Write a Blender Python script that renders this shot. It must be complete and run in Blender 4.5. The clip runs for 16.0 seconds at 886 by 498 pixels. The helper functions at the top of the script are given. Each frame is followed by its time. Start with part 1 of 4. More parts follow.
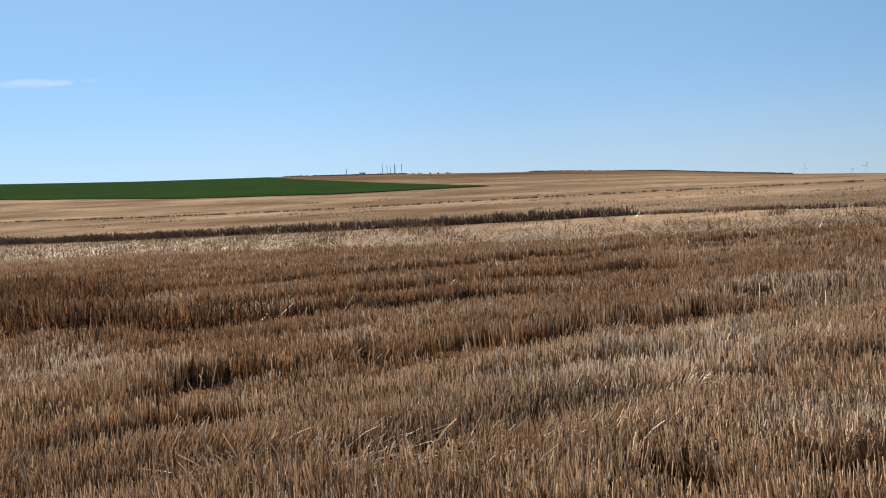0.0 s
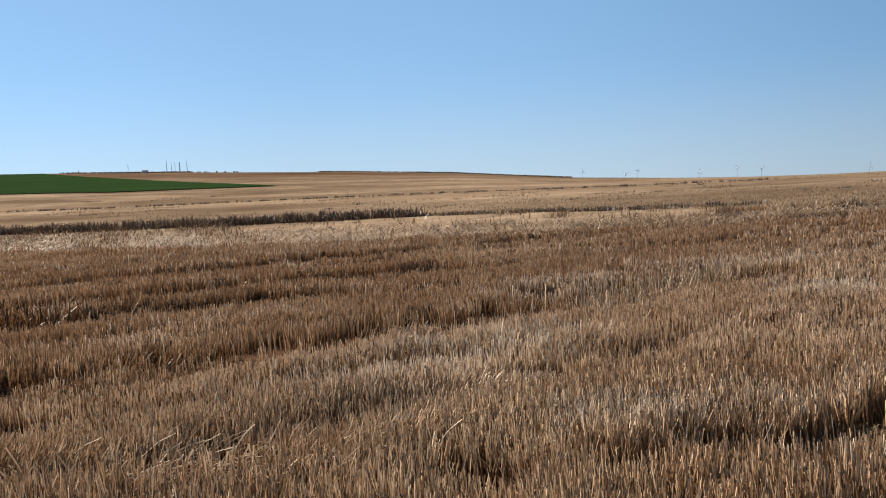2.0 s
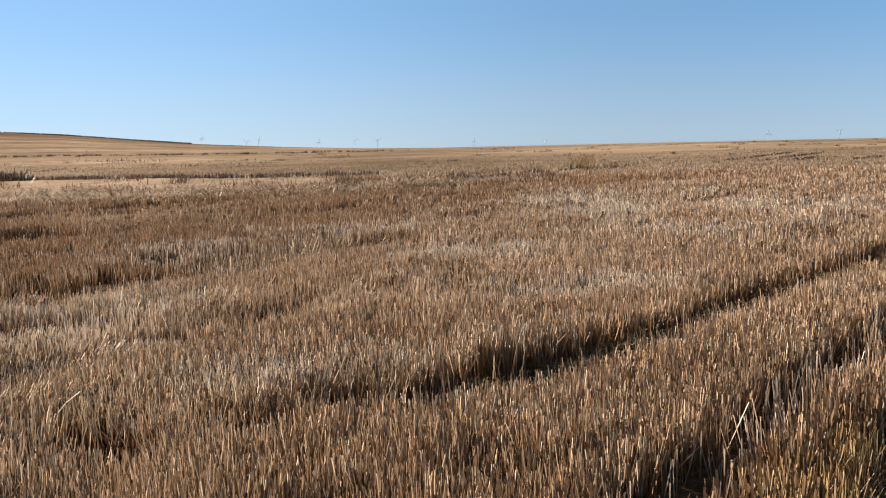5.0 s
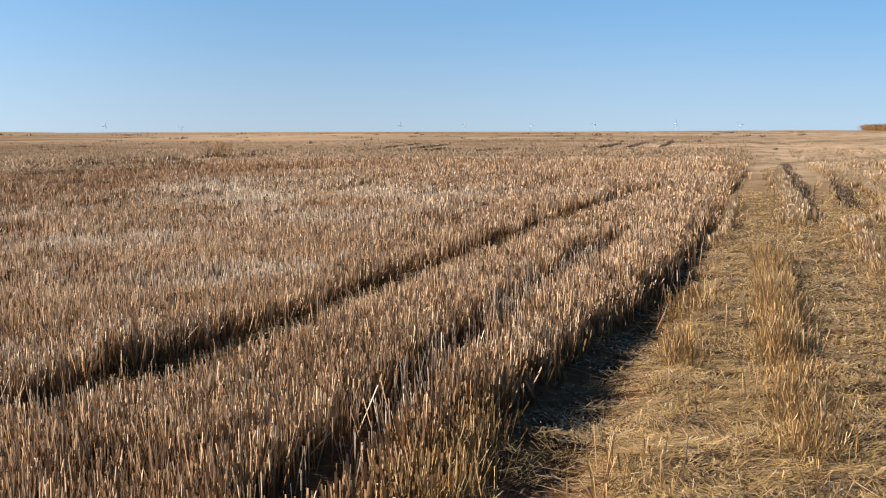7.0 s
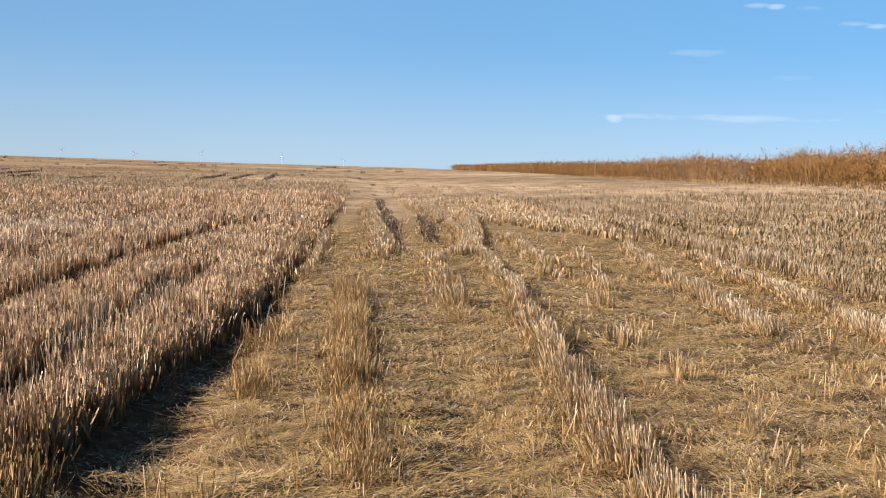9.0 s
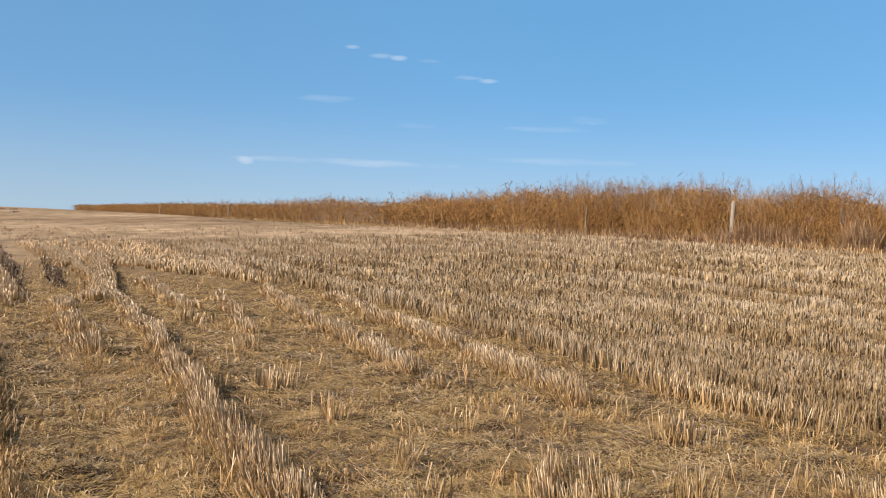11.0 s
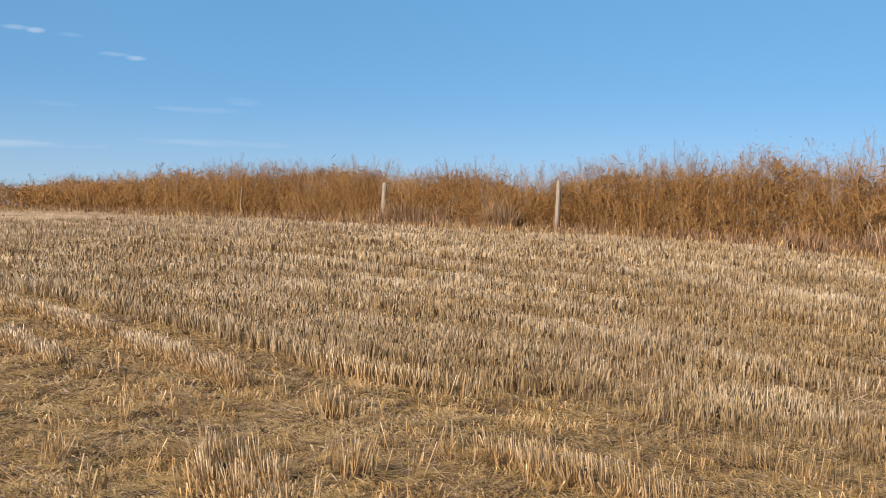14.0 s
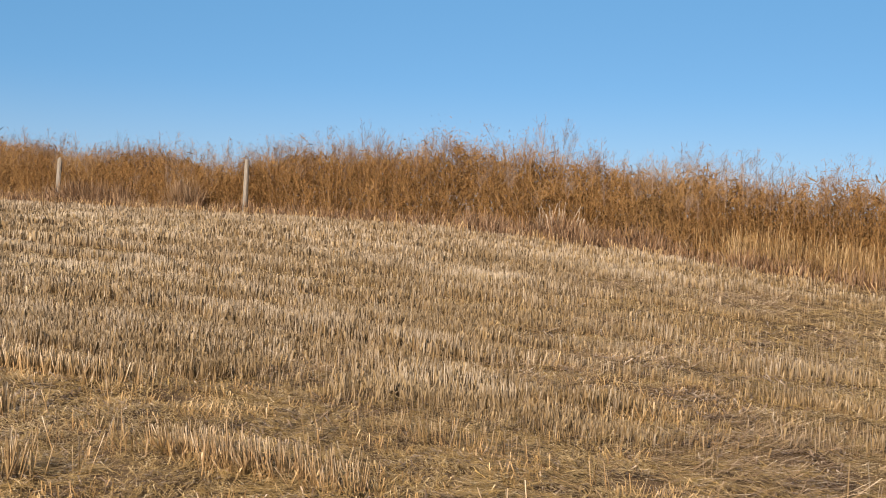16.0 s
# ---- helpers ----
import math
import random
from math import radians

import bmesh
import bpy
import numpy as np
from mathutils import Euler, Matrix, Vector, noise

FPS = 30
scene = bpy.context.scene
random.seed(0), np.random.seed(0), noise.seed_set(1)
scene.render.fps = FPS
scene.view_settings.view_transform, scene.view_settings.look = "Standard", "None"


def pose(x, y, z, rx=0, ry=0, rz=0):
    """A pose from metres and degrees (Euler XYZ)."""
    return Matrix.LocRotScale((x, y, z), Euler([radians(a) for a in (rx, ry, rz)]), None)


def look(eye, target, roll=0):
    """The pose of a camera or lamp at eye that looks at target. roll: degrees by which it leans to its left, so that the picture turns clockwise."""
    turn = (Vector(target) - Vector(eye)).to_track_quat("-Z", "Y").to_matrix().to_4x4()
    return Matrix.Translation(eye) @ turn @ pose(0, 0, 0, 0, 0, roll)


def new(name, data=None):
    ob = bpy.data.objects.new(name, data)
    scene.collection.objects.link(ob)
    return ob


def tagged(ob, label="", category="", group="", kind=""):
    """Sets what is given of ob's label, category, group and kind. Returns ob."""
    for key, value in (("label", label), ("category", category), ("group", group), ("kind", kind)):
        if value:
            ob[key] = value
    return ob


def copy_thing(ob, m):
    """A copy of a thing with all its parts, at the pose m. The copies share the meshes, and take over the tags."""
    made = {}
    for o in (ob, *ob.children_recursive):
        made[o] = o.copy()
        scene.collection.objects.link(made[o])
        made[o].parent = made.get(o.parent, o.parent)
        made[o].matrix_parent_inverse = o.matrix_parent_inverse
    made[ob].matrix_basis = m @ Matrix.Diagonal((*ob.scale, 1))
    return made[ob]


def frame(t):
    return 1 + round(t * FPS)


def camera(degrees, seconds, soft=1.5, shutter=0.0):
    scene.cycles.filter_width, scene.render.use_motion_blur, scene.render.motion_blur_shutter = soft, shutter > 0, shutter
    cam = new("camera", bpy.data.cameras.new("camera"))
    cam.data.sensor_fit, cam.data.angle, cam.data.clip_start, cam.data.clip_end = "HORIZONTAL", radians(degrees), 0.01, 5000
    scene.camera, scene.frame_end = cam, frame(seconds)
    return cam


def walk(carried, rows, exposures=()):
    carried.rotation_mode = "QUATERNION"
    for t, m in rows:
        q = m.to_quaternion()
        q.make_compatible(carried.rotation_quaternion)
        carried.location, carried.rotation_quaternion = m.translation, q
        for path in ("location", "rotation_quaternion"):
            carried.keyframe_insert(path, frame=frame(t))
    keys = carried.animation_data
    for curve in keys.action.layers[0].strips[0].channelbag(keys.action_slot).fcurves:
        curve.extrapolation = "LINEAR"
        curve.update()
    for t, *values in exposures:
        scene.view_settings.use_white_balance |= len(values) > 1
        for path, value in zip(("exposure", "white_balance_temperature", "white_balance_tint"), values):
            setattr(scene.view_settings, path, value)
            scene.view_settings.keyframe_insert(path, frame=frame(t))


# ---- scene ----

# ---------------------------------------------------------------- camera
cam = camera(45.04, 16.0, soft=1.1)


def aim(x, y, z, yaw, pitch, lean):
    yw, pt = radians(yaw), radians(pitch)
    eye = Vector((x, y, z))
    return look(eye, eye + Vector((-math.sin(yw) * math.cos(pt), math.cos(yw) * math.cos(pt), math.sin(pt))), lean)


# seconds, eye x y z, heading left of the wheel track, pitch, lean
PATH = [
    (0.0, -0.038, 0.026, 1.584, 67.31, -2.54, -3.63),
    (0.5, -0.039, 0.012, 1.586, 64.98, -2.64, -3.59),
    (1.0, -0.039, -0.012, 1.596, 62.01, -2.82, -3.44),
    (1.5, -0.048, -0.039, 1.600, 59.05, -2.98, -3.21),
    (2.0, -0.043, -0.042, 1.607, 56.05, -3.18, -3.05),
    (2.5, -0.026, -0.048, 1.597, 53.03, -3.34, -2.78),
    (3.0, 0.002, -0.050, 1.603, 49.92, -3.76, -2.48),
    (3.2, 0.001, -0.043, 1.609, 48.63, -4.05, -2.57),
    (5.3, -0.120, -0.043, 1.576, 33.36, -5.86, -1.09),
    (5.5, -0.127, -0.042, 1.577, 31.54, -5.99, -0.89),
    (6.0, -0.116, -0.022, 1.574, 26.98, -6.19, -0.63),
    (6.5, -0.105, 0.000, 1.577, 22.02, -6.42, -0.40),
    (7.0, -0.086, 0.029, 1.570, 16.71, -6.54, -0.19),
    (7.5, -0.050, 0.039, 1.569, 11.06, -6.67, 0.11),
    (8.0, 0.018, 0.073, 1.571, 6.09, -6.55, 0.72),
    (8.5, 0.107, 0.003, 1.595, 1.02, -5.79, 1.33),
    (9.0, 0.163, 0.028, 1.597, -4.20, -4.53, 1.89),
    (9.5, 0.155, 0.044, 1.612, -9.82, -3.50, 2.14),
    (10.0, 0.106, 0.053, 1.607, -15.45, -2.60, 2.34),
    (10.2, 0.090, 0.064, 1.608, -17.44, -2.34, 2.41),
    (12.3, -0.030, 0.019, 1.603, -30.88, -1.28, 1.71),
    (12.5, -0.021, 0.020, 1.600, -32.03, -1.34, 1.66),
    (13.0, -0.003, 0.002, 1.599, -35.06, -1.54, 1.53),
    (13.5, -0.013, -0.029, 1.605, -38.33, -1.76, 1.65),
    (14.0, -0.017, -0.040, 1.603, -41.94, -1.90, 1.77),
    (14.5, 0.004, -0.019, 1.602, -45.64, -2.00, 1.95),
    (15.0, 0.052, 0.018, 1.597, -49.06, -2.11, 2.10),
    (15.5, 0.091, 0.016, 1.596, -53.26, -2.22, 2.20),
    (16.0, 0.129, -0.017, 1.604, -58.43, -2.37, 2.35),
]
walk(cam, [(r[0], aim(*r[1:])) for r in PATH], exposures=[(0.0, 1.5), (3.0, 1.54), (5.5, 1.76), (7.0, 1.83), (8.0, 1.89), (8.5, 1.87), (9.5, 1.74), (10.0, 1.64), (12.5, 1.57), (16.0, 1.46)])
# ---------------------------------------------------------------- sky and sun
SUN_AZ, SUN_EL = 93.0, 28.5      # degrees left of the wheel track, above the horizon

world = bpy.data.worlds.new("sky")
scene.world = world
world.use_nodes = True
wn, wl = world.node_tree.nodes, world.node_tree.links
sky = wn.new("ShaderNodeTexSky")
sky.sky_type = "NISHITA"
sky.sun_disc = False
sky.sun_elevation = radians(SUN_EL)
sky.sun_rotation = radians(-SUN_AZ)
sky.altitude = 1500
sky.air_density = 0.5
sky.dust_density = 0.0
sky.ozone_density = 3.5
wn["Background"].inputs["Strength"].default_value = 0.0563
tint = wn.new("ShaderNodeMix")
tint.data_type, tint.blend_type = "RGBA", "MULTIPLY"
tint.inputs[0].default_value = 1.0
tint.inputs[7].default_value = (1.32, 1.10, 0.80, 1)
wl.new(sky.outputs["Color"], tint.inputs[6])
haze = wn.new("ShaderNodeMix")
haze.data_type = "RGBA"
haze.inputs[0].default_value = 0.66
# paler, warmer air towards the sun, deeper blue away from it
air = wn.new("ShaderNodeMix")
air.data_type = "RGBA"
air.inputs[6].default_value = (1.98, 3.72, 6.2, 1)
air.inputs[7].default_value = (0.98, 3.14, 6.05, 1)
side = wn.new("ShaderNodeSeparateXYZ")
wl.new(wn.new("ShaderNodeTexCoord").outputs["Generated"], side.inputs[0])
span = wn.new("ShaderNodeMapRange")
span.inputs["From Min"].default_value, span.inputs["From Max"].default_value = -1.0, 0.5
wl.new(side.outputs["X"], span.inputs["Value"])
wl.new(span.outputs["Result"], air.inputs[0])
# the sky deepens towards the zenith
deep = wn.new("ShaderNodeMapRange")
deep.interpolation_type = "SMOOTHSTEP"
deep.inputs["From Min"].default_value, deep.inputs["From Max"].default_value = 0.25, 0.8
deep.inputs["To Min"].default_value, deep.inputs["To Max"].default_value = 1.0, 0.24
wl.new(side.outputs["Z"], deep.inputs["Value"])
wl.new(air.outputs[2], haze.inputs[7])
wl.new(tint.outputs[2], haze.inputs[6])
veil = wn.new("ShaderNodeMix")          # dusty air along the horizon, thickest under the sun
veil.data_type = "RGBA"
veil.inputs[7].default_value = (3.5, 4.2, 4.9, 1)
low = wn.new("ShaderNodeMapRange")
low.interpolation_type = "SMOOTHSTEP"
low.inputs["From Min"].default_value, low.inputs["From Max"].default_value = 0.12, -0.02
low.inputs["To Max"].default_value = 0.6
wl.new(side.outputs["Z"], low.inputs["Value"])
thick_side = wn.new("ShaderNodeMapRange")
thick_side.inputs["From Min"].default_value, thick_side.inputs["From Max"].default_value = 0.9, -0.7
thick_side.inputs["To Min"].default_value = 0.8
wl.new(side.outputs["X"], thick_side.inputs["Value"])
dust = wn.new("ShaderNodeMath")
dust.operation = "MULTIPLY"
wl.new(low.outputs["Result"], dust.inputs[0])
wl.new(thick_side.outputs["Result"], dust.inputs[1])
wl.new(dust.outputs[0], veil.inputs[0])
wl.new(haze.outputs[2], veil.inputs[6])
# the dome is brightest towards the sun and dimmest square to it
turn_x = wn.new("ShaderNodeMapRange")
turn_x.inputs["From Min"].default_value = -1.0
wl.new(side.outputs["X"], turn_x.inputs["Value"])
around = wn.new("ShaderNodeValToRGB")
around.color_ramp.interpolation = "EASE"
for k, (at, v) in enumerate([(0.0, 0.98), (0.06, 0.88), (0.29, 0.68), (0.5, 0.77), (0.75, 0.84), (0.95, 0.90)]):
    e = around.color_ramp.elements[k] if k < 2 else around.color_ramp.elements.new(at)
    e.position, e.color = at, (v, v, v, 1)
wl.new(turn_x.outputs["Result"], around.inputs["Fac"])
turned = wn.new("ShaderNodeMix")
turned.data_type, turned.blend_type = "RGBA", "MULTIPLY"
turned.inputs[0].default_value = 1.0
wl.new(veil.outputs[2], turned.inputs[6])
wl.new(around.outputs["Color"], turned.inputs[7])
dome = wn.new("ShaderNodeMix")
dome.data_type, dome.blend_type = "RGBA", "MULTIPLY"
dome.inputs[0].default_value = 1.0
wl.new(turned.outputs[2], dome.inputs[6])
wl.new(deep.outputs["Result"], dome.inputs[7])
sky_colour = dome.outputs[2]


def world_math(op, a, b=None):
    m = wn.new("ShaderNodeMath")
    m.operation = op
    for sock, v in zip(m.inputs, (a, b)):
        if isinstance(v, bpy.types.NodeSocket):
            wl.new(v, sock)
        elif v is not None:
            sock.default_value = v
    return m.outputs[0]


# thin wisps of cloud low in the sky: heading, elevation, half width and half height in degrees, thickness
WISPS = [(88.4, 7.1, 2.6, 0.3, 0.42), (86.3, 7.13, 0.9, 0.22, 0.4), (84.9, 7.21, 0.7, 0.15, 0.28), (-18.43, 8.89, 0.5, 0.13, 0.25), (-19.9, 8.5, 0.8, 0.18, 0.2), (-20.9, 8.41, 0.6, 0.2, 0.42), (-22.4, 8.35, 0.8, 0.15, 0.12),
         (-24.6, 7.55, 1.1, 0.18, 0.32), (-25.6, 7.42, 0.7, 0.18, 0.38), (-17.2, 6.12, 1.8, 0.25, 0.14), (-21.85, 4.9, 1.2, 0.2, 0.1), (-31.1, 5.54, 1.6, 0.3, 0.13), (-29.0, 5.0, 3.2, 0.2, 0.11),
         (-13.0, 2.71, 0.5, 0.25, 0.28), (-18.5, 2.85, 7.0, 0.25, 0.2), (-30.0, 3.3, 5.0, 0.25, 0.11)]
coords = wn.new("ShaderNodeTexCoord").outputs["Generated"]
fray = wn.new("ShaderNodeTexNoise")
fray.inputs["Scale"].default_value = 1.0
fray.inputs["Detail"].default_value = 6.0
fmap = wn.new("ShaderNodeMapping")
fmap.inputs["Scale"].default_value = (28.0, 28.0, 130.0)
wl.new(coords, fmap.inputs["Vector"])
wl.new(fmap.outputs["Vector"], fray.inputs["Vector"])
for az, el, hw, hh, thick in WISPS:
    mp = wn.new("ShaderNodeMapping")
    mp.vector_type = "TEXTURE"
    mp.inputs["Rotation"].default_value = (0, 0, radians(az))
    wl.new(coords, mp.inputs["Vector"])
    parts_xyz = wn.new("ShaderNodeSeparateXYZ")
    wl.new(mp.outputs["Vector"], parts_xyz.inputs[0])
    u = world_math("DIVIDE", parts_xyz.outputs["X"], math.sin(radians(hw)))
    v = world_math("DIVIDE", world_math("SUBTRACT", parts_xyz.outputs["Z"], math.sin(radians(el))), math.sin(radians(hh)))
    r2 = world_math("ADD", world_math("MULTIPLY", u, u), world_math("MULTIPLY", v, v))
    ahead = world_math("GREATER_THAN", parts_xyz.outputs["Y"], 0.0)
    edge = world_math("SUBTRACT", world_math("MULTIPLY", fray.outputs["Fac"], 2.4), world_math("ADD", r2, 0.55))
    mask = world_math("MULTIPLY", world_math("MINIMUM", world_math("MAXIMUM", edge, 0.0), 1.0), ahead)
    wisp = wn.new("ShaderNodeMix")
    wisp.data_type = "RGBA"
    wl.new(world_math("MULTIPLY", mask, thick), wisp.inputs[0])
    wl.new(sky_colour, wisp.inputs[6])
    wisp.inputs[7].default_value = (5.6, 5.75, 6.0, 1)
    sky_colour = wisp.outputs[2]
wl.new(sky_colour, wn["Background"].inputs["Color"])

sun = new("sun", bpy.data.lights.new("sun", "SUN"))
sun.data.energy = 5.0
sun.data.angle = radians(0.53)
sun.data.color = (1.0, 0.872, 0.73)
_a, _e = radians(SUN_AZ), radians(SUN_EL)
sun.matrix_world = look((-60 * math.sin(_a), 60 * math.cos(_a), 40), (-60 * math.sin(_a) + math.sin(_a) * math.cos(_e), 60 * math.cos(_a) - math.cos(_a) * math.cos(_e), 40 - math.sin(_e)))

# ---------------------------------------------------------------- materials
def material(name, rough=0.8, spec=0.3):
    m = bpy.data.materials.new(name)
    m.use_nodes = True
    b = m.node_tree.nodes["Principled BSDF"]
    b.inputs["Roughness"].default_value = rough
    b.inputs["Specular IOR Level"].default_value = spec
    return m, m.node_tree.nodes, m.node_tree.links, b


def ramp(nodes, stops, mode="LINEAR"):
    r = nodes.new("ShaderNodeValToRGB")
    r.color_ramp.interpolation = mode
    el = r.color_ramp.elements
    while len(el) > 1:
        el.remove(el[-1])
    el[0].position, el[0].color = stops[0][0], (*stops[0][1], 1)
    for p, c in stops[1:]:
        e = el.new(p)
        e.color = (*c, 1)
    return r


def ramp_of(nodes, links, v, stops):
    r = ramp(nodes, stops)
    links.new(v, r.inputs["Fac"])
    return r.outputs["Color"]


def noise_tex(nodes, links, coord, scale, detail=4.0, rough=0.55, stretch=None):
    n = nodes.new("ShaderNodeTexNoise")
    n.inputs["Scale"].default_value = scale
    n.inputs["Detail"].default_value = detail
    n.inputs["Roughness"].default_value = rough
    if stretch:
        mp = nodes.new("ShaderNodeMapping")
        mp.inputs["Scale"].default_value = stretch
        links.new(coord, mp.inputs["Vector"])
        links.new(mp.outputs["Vector"], n.inputs["Vector"])
    else:
        links.new(coord, n.inputs["Vector"])
    return n.outputs["Fac"]


def mixed(nodes, links, fac, a, b, mode="MIX"):
    m = nodes.new("ShaderNodeMix")
    m.data_type = "RGBA"
    m.blend_type = mode
    for sock, v in ((m.inputs[0], fac), (m.inputs[6], a), (m.inputs[7], b)):
        if isinstance(v, bpy.types.NodeSocket):
            links.new(v, sock)
        elif isinstance(v, tuple):
            sock.default_value = (*v, 1)
        else:
            sock.default_value = v
    return m.outputs[2]


def contrast(nodes, links, v, lo, hi):
    m = nodes.new("ShaderNodeMapRange")
    m.interpolation_type = "SMOOTHSTEP"
    m.inputs["From Min"].default_value, m.inputs["From Max"].default_value = lo, hi
    links.new(v, m.inputs["Value"])
    return m.outputs["Result"]


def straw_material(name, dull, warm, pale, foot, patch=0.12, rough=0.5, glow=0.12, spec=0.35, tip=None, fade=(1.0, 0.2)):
    """Dry stalks: each one its own tone, bleached and golden patches over the field, the foot of the stalk browner and
    painted darker for the shade low among the stalks.
    """
    m, n, l, b = material(name, rough, spec)
    geo = n.new("ShaderNodeNewGeometry")
    tone = ramp(n, [(0.0, tuple(c * 0.72 for c in dull)), (0.26, dull), (0.44, warm), (0.70, warm), (0.85, pale), (1.0, tuple(min(0.85, c * 1.25) for c in pale))])
    l.new(geo.outputs["Random Per Island"], tone.inputs["Fac"])
    pos = geo.outputs["Position"]
    big = contrast(n, l, noise_tex(n, l, pos, patch, 3.0), 0.50, 0.70)
    col = mixed(n, l, big, tone.outputs["Color"], pale)
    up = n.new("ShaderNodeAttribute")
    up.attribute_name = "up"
    # browner foot, with the shade between the stalks put into its colour
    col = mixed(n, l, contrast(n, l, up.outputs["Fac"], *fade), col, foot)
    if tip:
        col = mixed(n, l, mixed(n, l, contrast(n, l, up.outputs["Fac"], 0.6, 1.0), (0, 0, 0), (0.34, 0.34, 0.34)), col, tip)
    worn = contrast(n, l, noise_tex(n, l, pos, 0.9, 4.0, 0.6), 0.36, 0.62)
    col = mixed(n, l, worn, mixed(n, l, 0.35, col, dull), col)
    mottle = noise_tex(n, l, pos, 60.0, 2.0)
    col = mixed(n, l, 0.35, col, mixed(n, l, mottle, (0.25, 0.2, 0.14), (1, 1, 1)), "MULTIPLY")
    l.new(col, b.inputs["Base Color"])
    thin = n.new("ShaderNodeBsdfTranslucent")
    l.new(col, thin.inputs["Color"])
    mix = n.new("ShaderNodeMixShader")
    mix.inputs[0].default_value = glow
    l.new(b.outputs[0], mix.inputs[1])
    l.new(thin.outputs[0], mix.inputs[2])
    l.new(mix.outputs[0], n["Material Output"].inputs["Surface"])
    return m


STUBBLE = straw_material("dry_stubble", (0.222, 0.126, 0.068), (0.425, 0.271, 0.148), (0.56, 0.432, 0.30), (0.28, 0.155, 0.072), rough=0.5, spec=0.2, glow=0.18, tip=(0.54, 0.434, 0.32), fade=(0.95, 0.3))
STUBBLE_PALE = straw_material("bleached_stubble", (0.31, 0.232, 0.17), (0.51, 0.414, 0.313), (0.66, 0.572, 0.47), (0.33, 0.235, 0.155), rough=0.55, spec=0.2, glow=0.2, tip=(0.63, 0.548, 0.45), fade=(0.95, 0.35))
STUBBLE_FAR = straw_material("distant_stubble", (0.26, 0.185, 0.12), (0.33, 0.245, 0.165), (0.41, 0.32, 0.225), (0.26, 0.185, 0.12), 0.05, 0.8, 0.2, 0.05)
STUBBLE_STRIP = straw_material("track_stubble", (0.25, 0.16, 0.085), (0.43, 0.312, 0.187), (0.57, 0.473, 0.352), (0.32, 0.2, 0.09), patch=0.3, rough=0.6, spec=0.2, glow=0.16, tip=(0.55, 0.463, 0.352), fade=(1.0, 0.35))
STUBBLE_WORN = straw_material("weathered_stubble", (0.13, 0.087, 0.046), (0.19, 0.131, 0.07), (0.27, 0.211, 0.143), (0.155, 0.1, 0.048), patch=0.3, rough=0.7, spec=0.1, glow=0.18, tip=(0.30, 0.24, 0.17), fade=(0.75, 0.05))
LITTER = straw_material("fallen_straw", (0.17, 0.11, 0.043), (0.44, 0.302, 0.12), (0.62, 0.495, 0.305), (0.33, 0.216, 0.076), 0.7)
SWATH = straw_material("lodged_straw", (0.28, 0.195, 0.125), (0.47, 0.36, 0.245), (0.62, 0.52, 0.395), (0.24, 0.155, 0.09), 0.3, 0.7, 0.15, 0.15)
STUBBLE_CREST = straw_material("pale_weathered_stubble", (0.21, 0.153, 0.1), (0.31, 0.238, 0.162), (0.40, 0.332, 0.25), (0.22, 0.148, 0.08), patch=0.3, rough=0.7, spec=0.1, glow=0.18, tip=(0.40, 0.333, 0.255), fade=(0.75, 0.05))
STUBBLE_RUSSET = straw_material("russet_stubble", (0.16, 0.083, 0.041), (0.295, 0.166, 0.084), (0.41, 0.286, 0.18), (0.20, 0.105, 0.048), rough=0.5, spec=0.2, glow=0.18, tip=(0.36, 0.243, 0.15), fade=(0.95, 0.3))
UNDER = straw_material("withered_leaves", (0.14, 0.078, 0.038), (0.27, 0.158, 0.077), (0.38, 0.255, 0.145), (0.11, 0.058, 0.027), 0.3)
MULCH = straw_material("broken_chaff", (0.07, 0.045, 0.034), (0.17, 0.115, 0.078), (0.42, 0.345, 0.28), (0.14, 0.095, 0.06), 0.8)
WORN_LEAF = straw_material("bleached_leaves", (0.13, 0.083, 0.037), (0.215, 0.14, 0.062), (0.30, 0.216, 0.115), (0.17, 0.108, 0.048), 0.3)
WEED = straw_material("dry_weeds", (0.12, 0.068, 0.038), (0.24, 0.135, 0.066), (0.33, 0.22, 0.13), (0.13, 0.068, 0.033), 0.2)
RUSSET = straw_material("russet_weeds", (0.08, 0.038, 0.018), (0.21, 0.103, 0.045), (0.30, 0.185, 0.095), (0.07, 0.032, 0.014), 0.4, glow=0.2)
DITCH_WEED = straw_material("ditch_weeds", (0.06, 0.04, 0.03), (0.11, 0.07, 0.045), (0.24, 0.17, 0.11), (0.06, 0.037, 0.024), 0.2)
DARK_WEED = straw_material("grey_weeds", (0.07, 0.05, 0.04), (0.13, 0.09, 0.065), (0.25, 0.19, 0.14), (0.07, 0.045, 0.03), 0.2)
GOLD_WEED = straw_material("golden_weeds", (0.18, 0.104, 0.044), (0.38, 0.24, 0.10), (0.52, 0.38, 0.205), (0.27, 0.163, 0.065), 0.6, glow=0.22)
# darker copy of shrub_twigs: the shade inside the hedge is in the colour
HEDGE_HEART = straw_material("shaded_inner_twigs", (0.10, 0.055, 0.022), (0.18, 0.098, 0.036), (0.24, 0.142, 0.057), (0.15, 0.083, 0.032), 0.35, 0.8, 0.12, 0.1)
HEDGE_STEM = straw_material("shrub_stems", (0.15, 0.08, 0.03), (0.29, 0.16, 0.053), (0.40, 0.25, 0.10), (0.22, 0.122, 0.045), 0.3)
